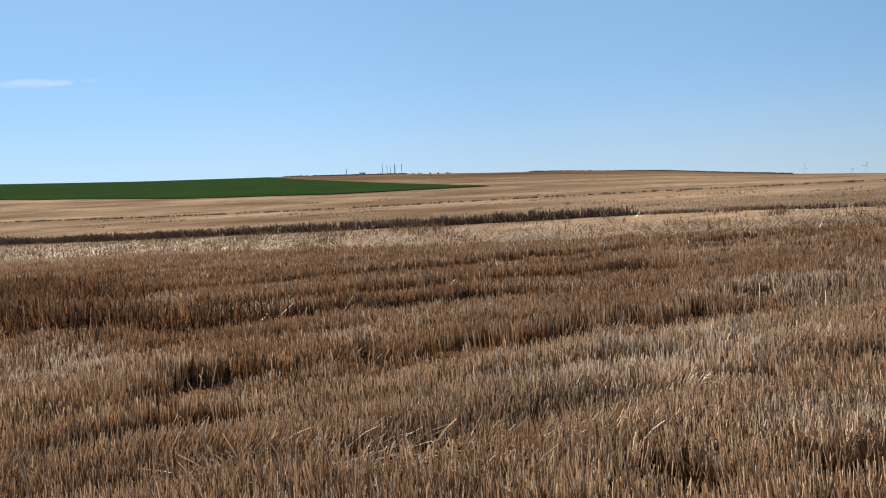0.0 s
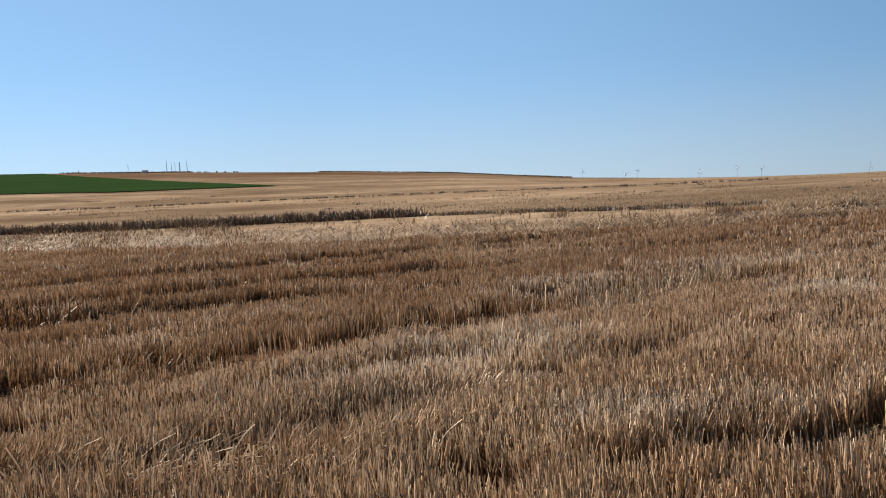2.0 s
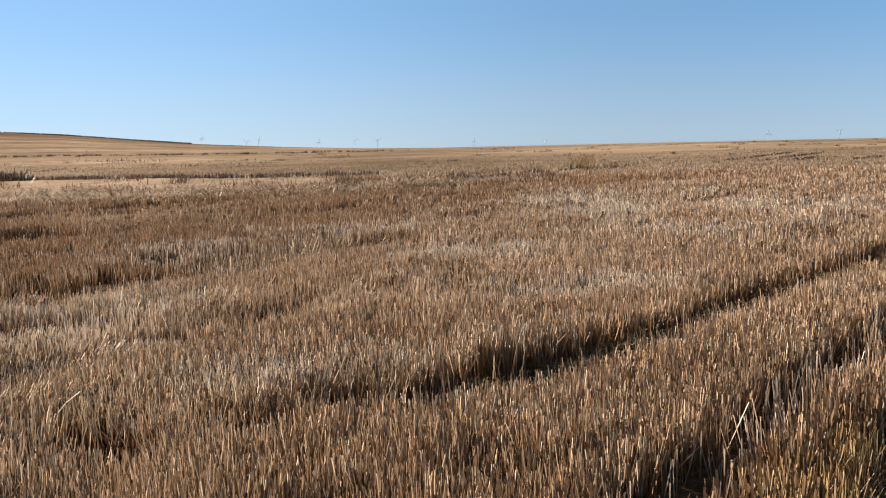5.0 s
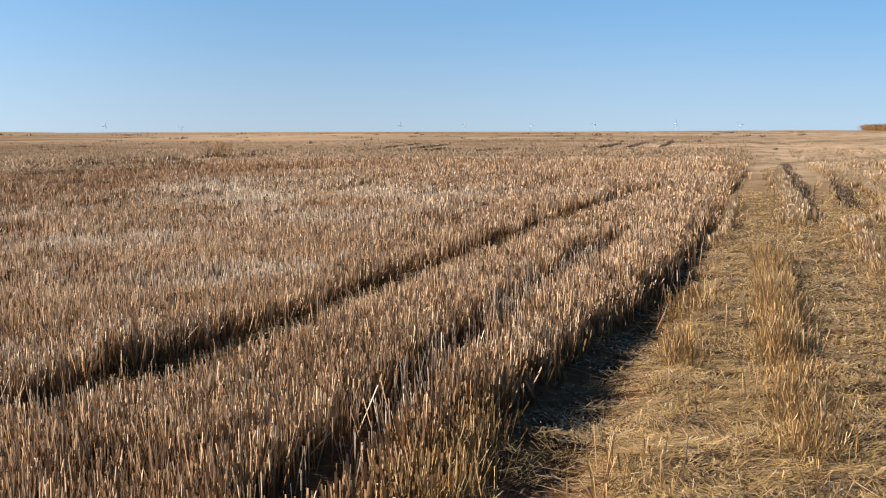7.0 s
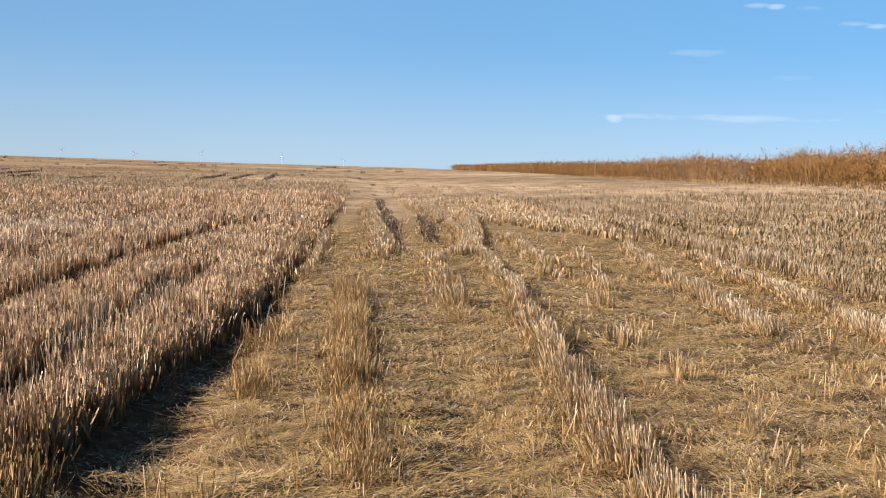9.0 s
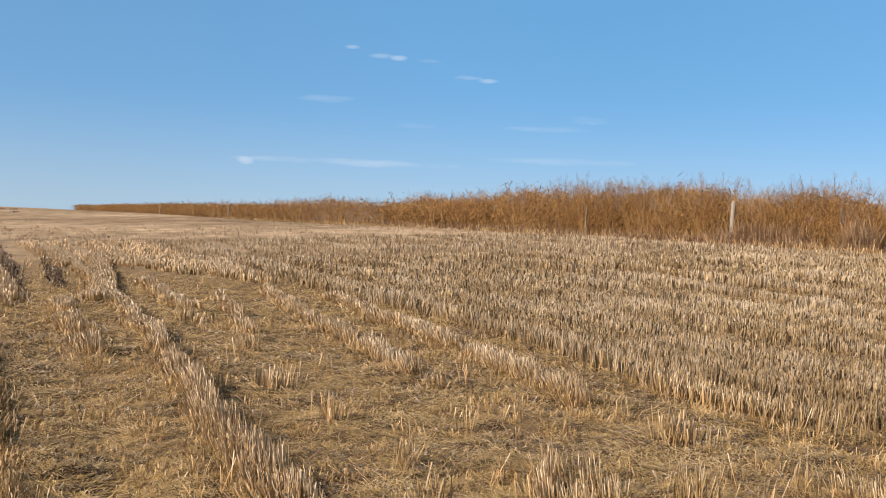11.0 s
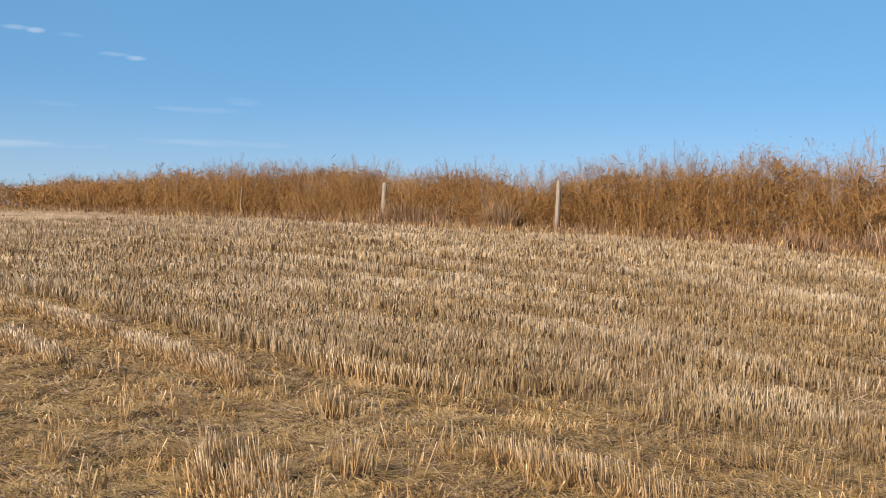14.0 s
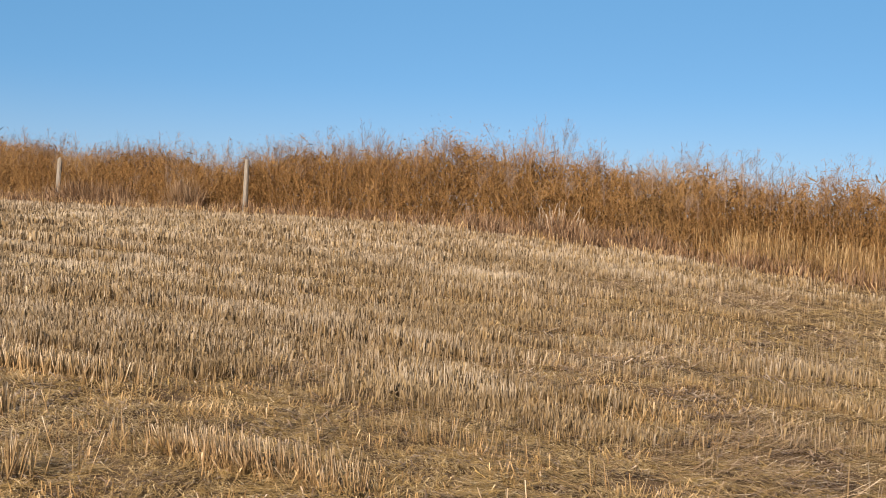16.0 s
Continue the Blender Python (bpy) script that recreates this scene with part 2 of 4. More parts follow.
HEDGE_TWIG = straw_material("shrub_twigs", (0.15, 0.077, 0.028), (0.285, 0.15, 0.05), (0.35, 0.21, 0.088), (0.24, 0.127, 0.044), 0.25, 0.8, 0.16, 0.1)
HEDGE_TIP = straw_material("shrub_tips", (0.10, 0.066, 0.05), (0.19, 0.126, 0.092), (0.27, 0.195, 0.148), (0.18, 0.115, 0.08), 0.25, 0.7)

GROUND, n, l, b = material("field_soil_and_chaff", 0.95, 0.0)
pos = n.new("ShaderNodeNewGeometry").outputs["Position"]
soil = ramp(n, [(0.35, (0.055, 0.03, 0.019)), (0.55, (0.11, 0.064, 0.038)), (0.75, (0.20, 0.128, 0.075))])
l.new(noise_tex(n, l, pos, 7.0, 8.0, 0.7), soil.inputs["Fac"])
trod = ramp(n, [(0.38, (0.045, 0.031, 0.024)), (0.49, (0.105, 0.072, 0.045)), (0.57, (0.21, 0.145, 0.066)), (0.70, (0.34, 0.245, 0.125))])
l.new(mixed(n, l, 0.42, noise_tex(n, l, pos, 2.2, 8.0, 0.75), noise_tex(n, l, pos, 38.0, 6.0, 0.8)), trod.inputs["Fac"])
xyz = n.new("ShaderNodeSeparateXYZ")
l.new(pos, xyz.inputs[0])
# dark soil colour carried past the stubble edge to deepen its shadow there
lo, hi = contrast(n, l, xyz.outputs["X"], -0.85, -0.6), contrast(n, l, xyz.outputs["X"], 26.0, 23.0)
both = n.new("ShaderNodeMath")
both.operation = "MULTIPLY"
l.new(lo, both.inputs[0])
l.new(hi, both.inputs[1])
near = mixed(n, l, both.outputs[0], soil.outputs["Color"], trod.outputs["Color"])
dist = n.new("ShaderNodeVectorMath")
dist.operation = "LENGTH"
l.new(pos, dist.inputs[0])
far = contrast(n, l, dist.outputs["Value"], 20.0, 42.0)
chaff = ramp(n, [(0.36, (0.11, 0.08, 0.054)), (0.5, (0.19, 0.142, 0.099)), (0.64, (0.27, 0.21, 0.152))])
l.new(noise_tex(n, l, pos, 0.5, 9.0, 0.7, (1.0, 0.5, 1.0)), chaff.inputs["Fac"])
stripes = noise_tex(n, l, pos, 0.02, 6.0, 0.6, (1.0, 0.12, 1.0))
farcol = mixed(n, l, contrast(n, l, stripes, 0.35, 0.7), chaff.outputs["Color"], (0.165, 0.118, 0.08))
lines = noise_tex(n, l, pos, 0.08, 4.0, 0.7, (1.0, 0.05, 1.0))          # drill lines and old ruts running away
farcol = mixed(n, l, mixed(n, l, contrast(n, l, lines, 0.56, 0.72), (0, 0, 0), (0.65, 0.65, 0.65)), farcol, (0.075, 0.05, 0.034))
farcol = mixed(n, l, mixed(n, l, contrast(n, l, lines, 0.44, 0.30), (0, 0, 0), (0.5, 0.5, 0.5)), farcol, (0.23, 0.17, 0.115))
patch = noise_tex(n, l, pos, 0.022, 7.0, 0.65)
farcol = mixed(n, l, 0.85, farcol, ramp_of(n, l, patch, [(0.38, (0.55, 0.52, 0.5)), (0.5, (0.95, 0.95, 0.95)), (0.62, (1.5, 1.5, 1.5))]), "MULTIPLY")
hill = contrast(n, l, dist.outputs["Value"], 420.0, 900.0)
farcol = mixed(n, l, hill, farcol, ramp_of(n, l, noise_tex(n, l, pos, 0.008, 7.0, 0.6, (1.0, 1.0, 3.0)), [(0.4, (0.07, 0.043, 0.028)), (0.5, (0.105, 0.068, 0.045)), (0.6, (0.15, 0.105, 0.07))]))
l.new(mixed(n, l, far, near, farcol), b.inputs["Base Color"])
bump = n.new("ShaderNodeBump")
bump.inputs["Strength"].default_value = 0.8
bump.inputs["Distance"].default_value = 0.03
l.new(noise_tex(n, l, pos, 22.0, 6.0, 0.7), bump.inputs["Height"])
l.new(bump.outputs["Normal"], b.inputs["Normal"])

GREEN, n, l, b = material("winter_crop", 0.95, 0.0)
pos = n.new("ShaderNodeNewGeometry").outputs["Position"]
g = ramp(n, [(0.3, (0.014, 0.031, 0.011)), (0.55, (0.019, 0.040, 0.014)), (0.8, (0.027, 0.049, 0.018))])
l.new(noise_tex(n, l, pos, 0.03, 7.0, 0.65), g.inputs["Fac"])
l.new(g.outputs["Color"], b.inputs["Base Color"])

POST, n, l, b = material("weathered_wood", 0.85, 0.2)
tc = n.new("ShaderNodeTexCoord").outputs["Object"]
g = ramp(n, [(0.3, (0.08, 0.065, 0.05)), (0.5, (0.16, 0.135, 0.11)), (0.75, (0.24, 0.21, 0.175))])
l.new(noise_tex(n, l, tc, 9.0, 6.0, 0.65, (6.0, 6.0, 0.6)), g.inputs["Fac"])
l.new(g.outputs["Color"], b.inputs["Base Color"])
bump = n.new("ShaderNodeBump")
bump.inputs["Distance"].default_value = 0.01
l.new(noise_tex(n, l, tc, 14.0, 5.0, 0.6, (8.0, 8.0, 0.5)), bump.inputs["Height"])
l.new(bump.outputs["Normal"], b.inputs["Normal"])


def plain(name, colour, rough=0.5, metal=0.0, scale=3.0):
    m, n, l, b = material(name, rough, 0.4)
    b.inputs["Metallic"].default_value = metal
    tc = n.new("ShaderNodeTexCoord").outputs["Object"]
    dim = tuple(c * 0.75 for c in colour)
    l.new(mixed(n, l, noise_tex(n, l, tc, scale, 5.0), colour, dim), b.inputs["Base Color"])
    return m


# bluish white: the haze over the distance is put into the paint colour
WHITE = plain("hazed_white_steel", (0.66, 0.70, 0.76), 0.5, 0.0, 0.05)
GREY = plain("galvanised_lattice", (0.16, 0.16, 0.18), 0.5, 0.3, 0.1)
SHED = plain("pale_sheet_metal", (0.55, 0.55, 0.56), 0.5, 0.0, 0.2)


# ---------------------------------------------------------------- the lie of the land
HZ_AZ = [-180, -140, -100, -40, -12, -5, 0, 10, 20, 36, 40, 44, 49, 52.3, 55.3, 60.5, 69.6, 76, 82.8, 89.5, 100, 140, 180]
HZ_EL = [0, -.1, -.2, -.2, -.3, -.3, -.3, -.38, -.33, -.3, -.2, -.02, .27, .56, .85, 1.18, 1.61, 1.84, 2.0, 2.22, 2.3, 1.0, 0]
RISE_Y = [-30, -5, 4, 8, 12, 16, 23, 50, 75, 110, 170, 270, 400]
RISE_Z = [-.3, -.3, .1, .42, .72, .9, 1.0, 1.0, .82, .62, .5, 0, 0]
rng = np.random.default_rng(7)


def sstep(a, b, v):
    t = np.clip((v - a) / (b - a), 0, 1)
    return t * t * (3 - 2 * t)


def wobble(x, y, size, seed):
    """Smooth waves between about -1 and 1, of that size in metres."""
    g = np.random.default_rng(seed)
    out = 0.0
    for _ in range(7):
        a, k, p = g.uniform(0, 2 * np.pi), 2 * np.pi / (size * g.uniform(0.6, 1.8)), g.uniform(0, 2 * np.pi)
        out = out + np.sin(k * (x * np.cos(a) + y * np.sin(a)) + p)
    return out / 3.2


def terrain(x, y):
    """Height of the ground: level round the wheel track, a bank towards the hedge, a long hill beyond the green crop."""
    x, y = np.asarray(x, float), np.asarray(y, float)
    r = np.hypot(x, y) + 1e-6
    az = np.degrees(np.arctan2(-x, y))
    h = np.radians(np.interp(az, HZ_AZ, HZ_EL))
    w = sstep(np.log(70), np.log(1500), np.log(r))
    z = w * (1.6 + np.minimum(r, 1500) * np.tan(h) + np.maximum(r - 1500, 0) * np.tan(h - .004))
    z = z + np.interp(y, RISE_Y, RISE_Z) * sstep(3, 24, x) * (1 - sstep(26, 120, x))
    return z


def ground_z(x, y):
    """The same with the small lumps and the pressed wheel ruts."""
    z = terrain(x, y) + 0.018 * wobble(x, y, 1.3, 3) + 0.012 * wobble(x, y, 0.5, 4)
    rut = 1.8 * np.exp(-((x + 0.95) / 0.25) ** 2) + np.exp(-((x - 0.85) / 0.25) ** 2)
    r = np.hypot(x, y)
    mat = 0.13 * sstep(26, 55, r) * np.maximum(sstep(-0.9, -1.6, x), sstep(2.6, 3.6, x)) * sstep(24.0, 22.5, x)   # matted stubble far off
    return z - 0.05 * rut * (np.abs(y) < 150) + mat


def mesh_from(name, verts, quads, mat, attr=None, smooth=False):
    """A mesh from arrays of corners and four-cornered faces."""
    me = bpy.data.meshes.new(name)
    nv, nf = len(verts), len(quads)
    me.vertices.add(nv)
    me.vertices.foreach_set("co", np.ascontiguousarray(verts, np.float32).ravel())
    me.loops.add(nf * 4)
    me.loops.foreach_set("vertex_index", np.ascontiguousarray(quads, np.int32).ravel())
    me.polygons.add(nf)
    me.polygons.foreach_set("loop_start", np.arange(nf, dtype=np.int32) * 4)
    me.polygons.foreach_set("loop_total", np.full(nf, 4, np.int32))
    if smooth:
        me.polygons.foreach_set("use_smooth", np.ones(nf, bool))
    me.update(calc_edges=True)
    if attr is not None:
        a = me.attributes.new("up", "FLOAT", "POINT")
        a.data.foreach_set("value", np.ascontiguousarray(attr, np.float32))
    me.materials.append(mat)
    return me


def stalks(x, y, z, height, width, lean, lean_az, sides=3, bow=0.0):
    """Tapering stalks as corner and face arrays: closed three-sided ones, or folded blades (sides=2)."""
    n = len(x)
    az = rng.uniform(0, 2 * np.pi, n)
    tip = np.stack([np.sin(lean) * np.cos(lean_az), np.sin(lean) * np.sin(lean_az), np.cos(lean)], -1) * height[:, None]
    base = np.stack([x, y, z], -1)
    levels = [0.0, 1.0] if not bow else [0.0, 0.55, 1.0]
    turns = {1: (0.0, np.pi), 2: (-0.9, np.pi, 0.9), 3: (0.0, 2 * np.pi / 3, 4 * np.pi / 3)}[sides]
    c_n = len(turns)
    ring = []
    for u in levels:
        c = base + tip * u
        if bow:
            c[:, 2] += bow * height * (u - u * u) * 1.2
        wd = width * (1.0 - 0.15 * u)
        for s in turns:
            ring.append(c + np.stack([np.cos(az + s) * wd / 2, np.sin(az + s) * wd / 2, 0 * wd], -1))
    v = np.stack(ring, 1)
    faces = []
    for k in range(len(levels) - 1):
        for s in range(sides):
            t = (s + 1) % c_n
            faces.append((c_n * k + s, c_n * k + t, c_n * k + c_n + t, c_n * k + c_n + s))
    q = np.array(faces)[None] + (np.arange(n) * c_n * len(levels))[:, None, None]
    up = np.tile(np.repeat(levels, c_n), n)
    return v.reshape(-1, 3), q.reshape(-1, 4), up


def stuff(name, mat, label, category, *args, **kw):
    v, q, up = stalks(*args, **kw)
    return tagged(new(name, mesh_from(name, v, q, mat, up)), label, category, kind="stuff")


# ---------------------------------------------------------------- ground
def build_ground():
    radii = np.concatenate([[0.0], np.geomspace(0.6, 40, 90), np.geomspace(41, 4800, 80)])
    az = np.radians(np.arange(0, 360, 1.0))
    na, nr = len(az), len(radii)
    R, A = np.meshgrid(radii, az, indexing="ij")
    X, Y = -R * np.sin(A), R * np.cos(A)
    v = np.stack([X, Y, ground_z(X, Y)], -1).reshape(-1, 3)
    i, j = np.meshgrid(np.arange(nr - 1), np.arange(na), indexing="ij")
    k = (j + 1) % na
    q = np.stack([i * na + j, (i + 1) * na + j, (i + 1) * na + k, i * na + k], -1).reshape(-1, 4)
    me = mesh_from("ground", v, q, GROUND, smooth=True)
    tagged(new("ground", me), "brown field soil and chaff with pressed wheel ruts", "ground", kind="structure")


build_ground()


def at_elevation(az, el):
    """Plan place where the land, seen from the standing point, reaches that elevation."""
    r = np.geomspace(60, 1500, 600)
    x, y = -r * np.sin(np.radians(az)), r * np.cos(np.radians(az))
    e = np.degrees(np.arctan((terrain(x, y) - 1.6) / r))
    return r[np.argmax(e >= el)] if (e >= el).any() else 1500.0


def build_green_field():
    top_az, top_el = [64.6, 69.6, 73.8, 76, 82.8, 89.5, 110], [.63, 1.09, 1.53, 1.80, 1.99, 2.21, 2.21]
    low_az, low_el = [64.6, 72.7, 80, 89.6, 110], [.62, .71, .93, 1.44, 1.5]
    v, q, n = [], [], 0
    cols = np.arange(64.6, 110, 0.4)
    for a in cols:
        hi = at_elevation(a, np.interp(a, top_az, top_el))
        lo = at_elevation(a, np.interp(a, low_az, low_el))
        if a > 76:
            hi = 1520.0
        for u in np.linspace(0, 1, 12):
            r = lo + (hi - lo) * u
            x, y = -r * math.sin(radians(a)), r * math.cos(radians(a))
            v.append((x, y, float(terrain(x, y)) + 0.4))
    m = 12
    for c in range(len(cols) - 1):
        for k in range(m - 1):
            q.append((c * m + k, (c + 1) * m + k, (c + 1) * m + k + 1, c * m + k + 1))
    tagged(new("green_field", mesh_from("green_field", np.array(v), np.array(q), GREEN, smooth=True)), "deep green winter crop on the far hillside", "field", kind="structure")


build_green_field()

# ---------------------------------------------------------------- stubble
# x and y of a line, half width: gaps pressed through the standing stubble
GAPS = [
    ([-3.75, -3.50, -3.43, -3.40, -3.25, -3.1, -2.3], [4.4, 5.2, 6.3, 9.4, 13.2, 19, 26], 0.34),
    ([-1.80, -1.85, -1.95, -2.0, -2.07, -1.95, -1.9], [3.3, 4.2, 5.5, 7.9, 9.7, 12.5, 15], 0.22),
    ([-9.6, -9.6, -9.7, -9.8, -10.0, -10.3, -10.6], [1.2, 3.2, 4.5, 6.0, 8.4, 10.2, 12.7], 0.5),
    ([-14.0, -14.6, -14.4, -13.9], [1.6, 3.6, 6.1, 7.8], 0.7),
    ([-16.9, -17.4, -17.3, -16.6], [3.0, 5.8, 8.0, 11.5], 0.7),
    ([-21.8, -22.4, -22.0], [2, 12, 26], 0.7),
    ([-7.4, -7.5, -7.7], [0.2, 1.2, 2.2], 0.34),
    ([-10.0, -9.7], [0.6, 2.4], 0.2),
]
# x, y, radii: trodden holes and bare places
HOLES = [(-3.95, 4.4, .46, .28), (-7.3, 5.45, .36, .28), (-3.75, 5.6, .3, .26), (-4.5, 3.1, .46, .28), (-4.15, 3.7, .34, .22), (-5.6, 2.1, .55, .8), (-7.1, 0.2, .5, .3), (-7.85, 1.2, .35, .5),
         (-10.5, 12.7, .5, .25), (-9.9, 18.0, .7, .3), (-12.4, 15.6, .6, .3), (-11.6, 17.2, .6, .3), (-9.7, 11.9, .4, .3)]
DRIVEN = [(8.2, 6.1, .7, .4), (9.6, 4.5, 1.2, .42), (7.6, 6.0, .5, .3), (17.9, 7.7, 1.5, .4), (18.5, 5.2, 1.6, .4), (17.9, 4.4, 1.1, .35), (7.9, 2.0, .9, .4), (15, 2.9, .7, .35), (11.1, 3.9, 1.0, .35), (7.0, 1.6, .9, .5), (13.2, 5.6, 1.0, .35)]
_h = np.random.default_rng(5)
HOLES += [(_h.uniform(-26, -4.5), _h.uniform(-4, 24), _h.uniform(0.12, 0.3), _h.uniform(0.2, 0.8)) for _ in range(40)]
DRIVEN = [(hx, hy, rx * 1.4, ry * 1.6) for hx, hy, rx, ry in DRIVEN]
DRIVEN += [(9.9, 4.5, 0.85, 0.6), (8.9, 4.1, 0.8, 0.35), (16.2, 7.3, 1.9, 0.75), (18.0, 6.9, 1.8, 0.6), (18.6, 5.2, 2.0, 0.8), (12.0, 3.8, 1.3, 0.5), (11.2, 3.0, 1.1, 0.4), (8.9, 3.0, 0.7, 0.4), (8.2, 1.9, 0.9, 0.35)]
DRIVEN += [(_h.uniform(9, 22), _h.uniform(-8, 5.5), _h.uniform(0.5, 1.3), _h.uniform(0.18, 0.4)) for _ in range(18)]
# x and y of a line, half width at both ends, density: what still stands between the wheel ruts
STRIPS = [
    ([1.50, 1.56, 1.70, 1.98, 2.2, 2.41, 2.6], [3.0, 5.7, 8.3, 12.4, 16.3, 26, 40], 0.26, 0.12, 1.4),
    ([4.06, 4.16, 4.44, 5.35], [9.3, 10.8, 14, 21], 0.13, 0.15, 1.1),
    ([4.92, 5.22, 5.46, 6.07], [8.0, 10.1, 12.6, 19], 0.17, 0.16, 1.4),
    ([2.93, 3.0, 3.22], [4.3, 5.3, 5.7], 0.13, 0.08, 1.3),
    ([4.72, 4.85, 4.82, 4.75], [3.3, 3.8, 4.5, 5.2], 0.14, 0.10, 1.3),
    ([3.3, 3.36], [4.9, 6.0], 0.16, 0.08, 1.3),
    ([0.3, 0.5, 0.3, 0.25], [17.5, 20, 34, 150], 0.3, 0.3, 0.5),
]
STRIPS += [
    ([-0.62, -0.6, -0.72], [14.5, 18, 24], 0.10, 0.12, 0.8),
    ([1.18, 1.25, 1.30], [11.8, 15, 18.6], 0.2, 0.24, 0.6),
    ([1.8, 2.48, 3.5], [18.4, 23.1, 35], 0.32, 0.32, 1.2),
    ([2.19, 2.2], [29, 39], 0.4, 0.4, 1.2),
    ([3.15, 3.26], [16.7, 23.5], 0.17, 0.17, 1.2),
    ([5.9, 6.2, 5.5], [25, 30.5, 34], 0.5, 0.5, 1.2),
    ([3.2, 3.7, 4.07], [13.4, 16, 19.3], 0.10, 0.12, 0.8),
    ([4.35, 3.9], [29.5, 34.5], 0.4, 0.4, 1.0),
]
TUFTS = [(2.58, 9.6, .2), (2.5, 6.3, .10), (2.41, 5.45, .10), (4.85, 6.6, .2), (3.9, 5.05, .14), (0.57, 19, .3), (3.45, 51, .8), (3.0, 15.5, .3), (2.9, 12.2, .2), (2.62, 7.9, .12)]
# x, y, radii: stubble bleached grey-white by the weather
BLEACHED = [(-11.4, 9.9, 1.2, 1.2), (-11.3, 14.2, .9, 2.6), (-10.0, 18.6, 1.8, 2.2), (-7.6, 11.2, 1.4, 1.3), (-6.6, 15.4, 1.6, 1.8), (-6.7, 21.0, 2.4, 2.4), (-7.4, 5.6, .9, .9), (-11.4, 0.4, 1.5, .9), (-4.8, 4.4, .5, .5), (-5.0, 9.2, .7, .9), (-12.0, 22.5, 2.5, 3.5)]


# by heading: where the lodged swath begins and ends, and the ditch beyond it
SWATH_AZ, SWATH_IN, SWATH_OUT = [29, 31, 37, 43, 49, 57, 70, 81.6, 90, 112], [43, 39.7, 35.1, 33.4, 32.8, 32.3, 36, 44, 54, 60], [46, 43.0, 38.0, 39, 41, 45, 52, 66, 80, 90]
DITCH_AZ, DITCH_R = [29, 40, 45, 52, 58, 65, 73, 79, 84, 90, 112], [46, 44, 52, 57, 62, 64, 70, 78, 86, 98, 115]


def blob(x, y, spots, sharp):
    """The largest of several soft round spots at a place, 0 to 1."""
    out = 0 * x
    for hx, hy, rx, ry in spots:
        out = np.maximum(out, np.exp(-(((x - hx) / rx) ** 2 + ((y - hy) / ry) ** 2) ** sharp))
    return out


def standing(x, y):
    """How densely and how tall the stubble stands at a place, both about 1 in the open field."""
    n1, n2 = wobble(x, y, 0.8, 11), wobble(x, y, 3.5, 12)
    edge = np.interp(y, [3.0, 4.4, 5.0, 5.6, 6.4, 8.9, 11.4, 14, 23, 43, 150], [-1.75, -1.72, -1.6, -1.46, -1.42, -1.24, -1.06, -1.0, -0.9, -0.75, -0.7])
    left = sstep(0.06, -0.06, x - edge + 0.08 * n1)
    front = np.interp(y, [-20, 0, 3.0, 3.4, 4.2, 5.1, 5.25, 5.7, 6.2, 6.6, 7.1, 8.5, 9.5, 14, 20, 25, 32, 37, 60, 120], [7.0, 6.6, 6.3, 6.1, 6.45, 6.8, 7.9, 7.5, 7.1, 6.4, 6.0, 6.0, 6.3, 6.6, 6.5, 5.2, 2.6, 1.6, 1.35, 1.3])
    right = sstep(-0.08, 0.08, x - front - 0.12 * n1) * sstep(24.6, 24.2, x - 0.25 * n1)
    rows = sstep(-0.75, -0.3, np.sin(2 * np.pi * (x - 0.06 * y + 0.08 * n2) / 1.3) + 0.5 * wobble(x, 0.1 * y, 3.5, 16))
    d = left * (1.0 + 0.1 * n2) + right * (0.08 + 1.0 * rows + 0.14 * n2)
    worn = sstep(-0.95, 0.0, wobble(x, y, 2.0, 14) + 0.5 * wobble(x, 2.0 * y, 0.9, 15) + 0.75 * sstep(5.0, 9.5, y) - 0.35 * sstep(11.0, 16.0, x) * sstep(9.5, 6.5, y) - 0.75 * sstep(6.8, 4.0, y + 0.1 * (14 - x)) - 0.45 * sstep(4.5, 1.0, y))
    d = np.where(x > 6, d * (0.05 + 0.95 * worn), d)
    for gx, gy, w in GAPS:
        inside = sstep(gy[0] - 0.3, gy[0] + 0.3, y) * sstep(gy[-1] + 0.5, gy[-1] - 0.5, y)
        d = d * (1 - 0.985 * inside * np.exp(-((x - np.interp(y, gy, gx) - 0.06 * n1) / (w * (1 + 0.25 * n2))) ** 6))
    az, r = np.degrees(np.arctan2(-x, y)), np.hypot(x, y)
    d = np.where((az > 29) & (az < 112) & (r > np.interp(az, SWATH_AZ, SWATH_IN)) & (r < np.interp(az, DITCH_AZ, DITCH_R)), 0, d)
    d = d * (1 - 0.98 * blob(x + 0.06 * n1, y + 0.06 * n2, HOLES + DRIVEN, 2))
    add = 0.004 + 0 * x
    add = np.maximum(add, 0.6 * blob(x, y, [(tx, ty, r, r) for tx, ty, r in TUFTS], 2))
    d = np.where((x > -1.0) & (x < 24.4), np.maximum(d, add), d)
    bands = wobble(x + 0.1 * y, 0.06 * y, 1.5, 13)          # passes of the header along the rows
    h = 1.0 + 0.09 * n2 + 0.07 * n1 + 0.15 * np.where(x < -4, bands, 0.3 * bands)
    d = np.where(x < -4.5, d * (0.3 + 0.7 * sstep(-1.05, -0.55, bands + 0.3 * n1)), d)
    for gx, gy, w in GAPS[2:6]:          # pressed low before the gap, standing full behind it
        inside = sstep(gy[0] - 0.3, gy[0] + 0.3, y) * sstep(gy[-1] + 0.5, gy[-1] - 0.5, y)
        u = x - np.interp(y, gy, gx)
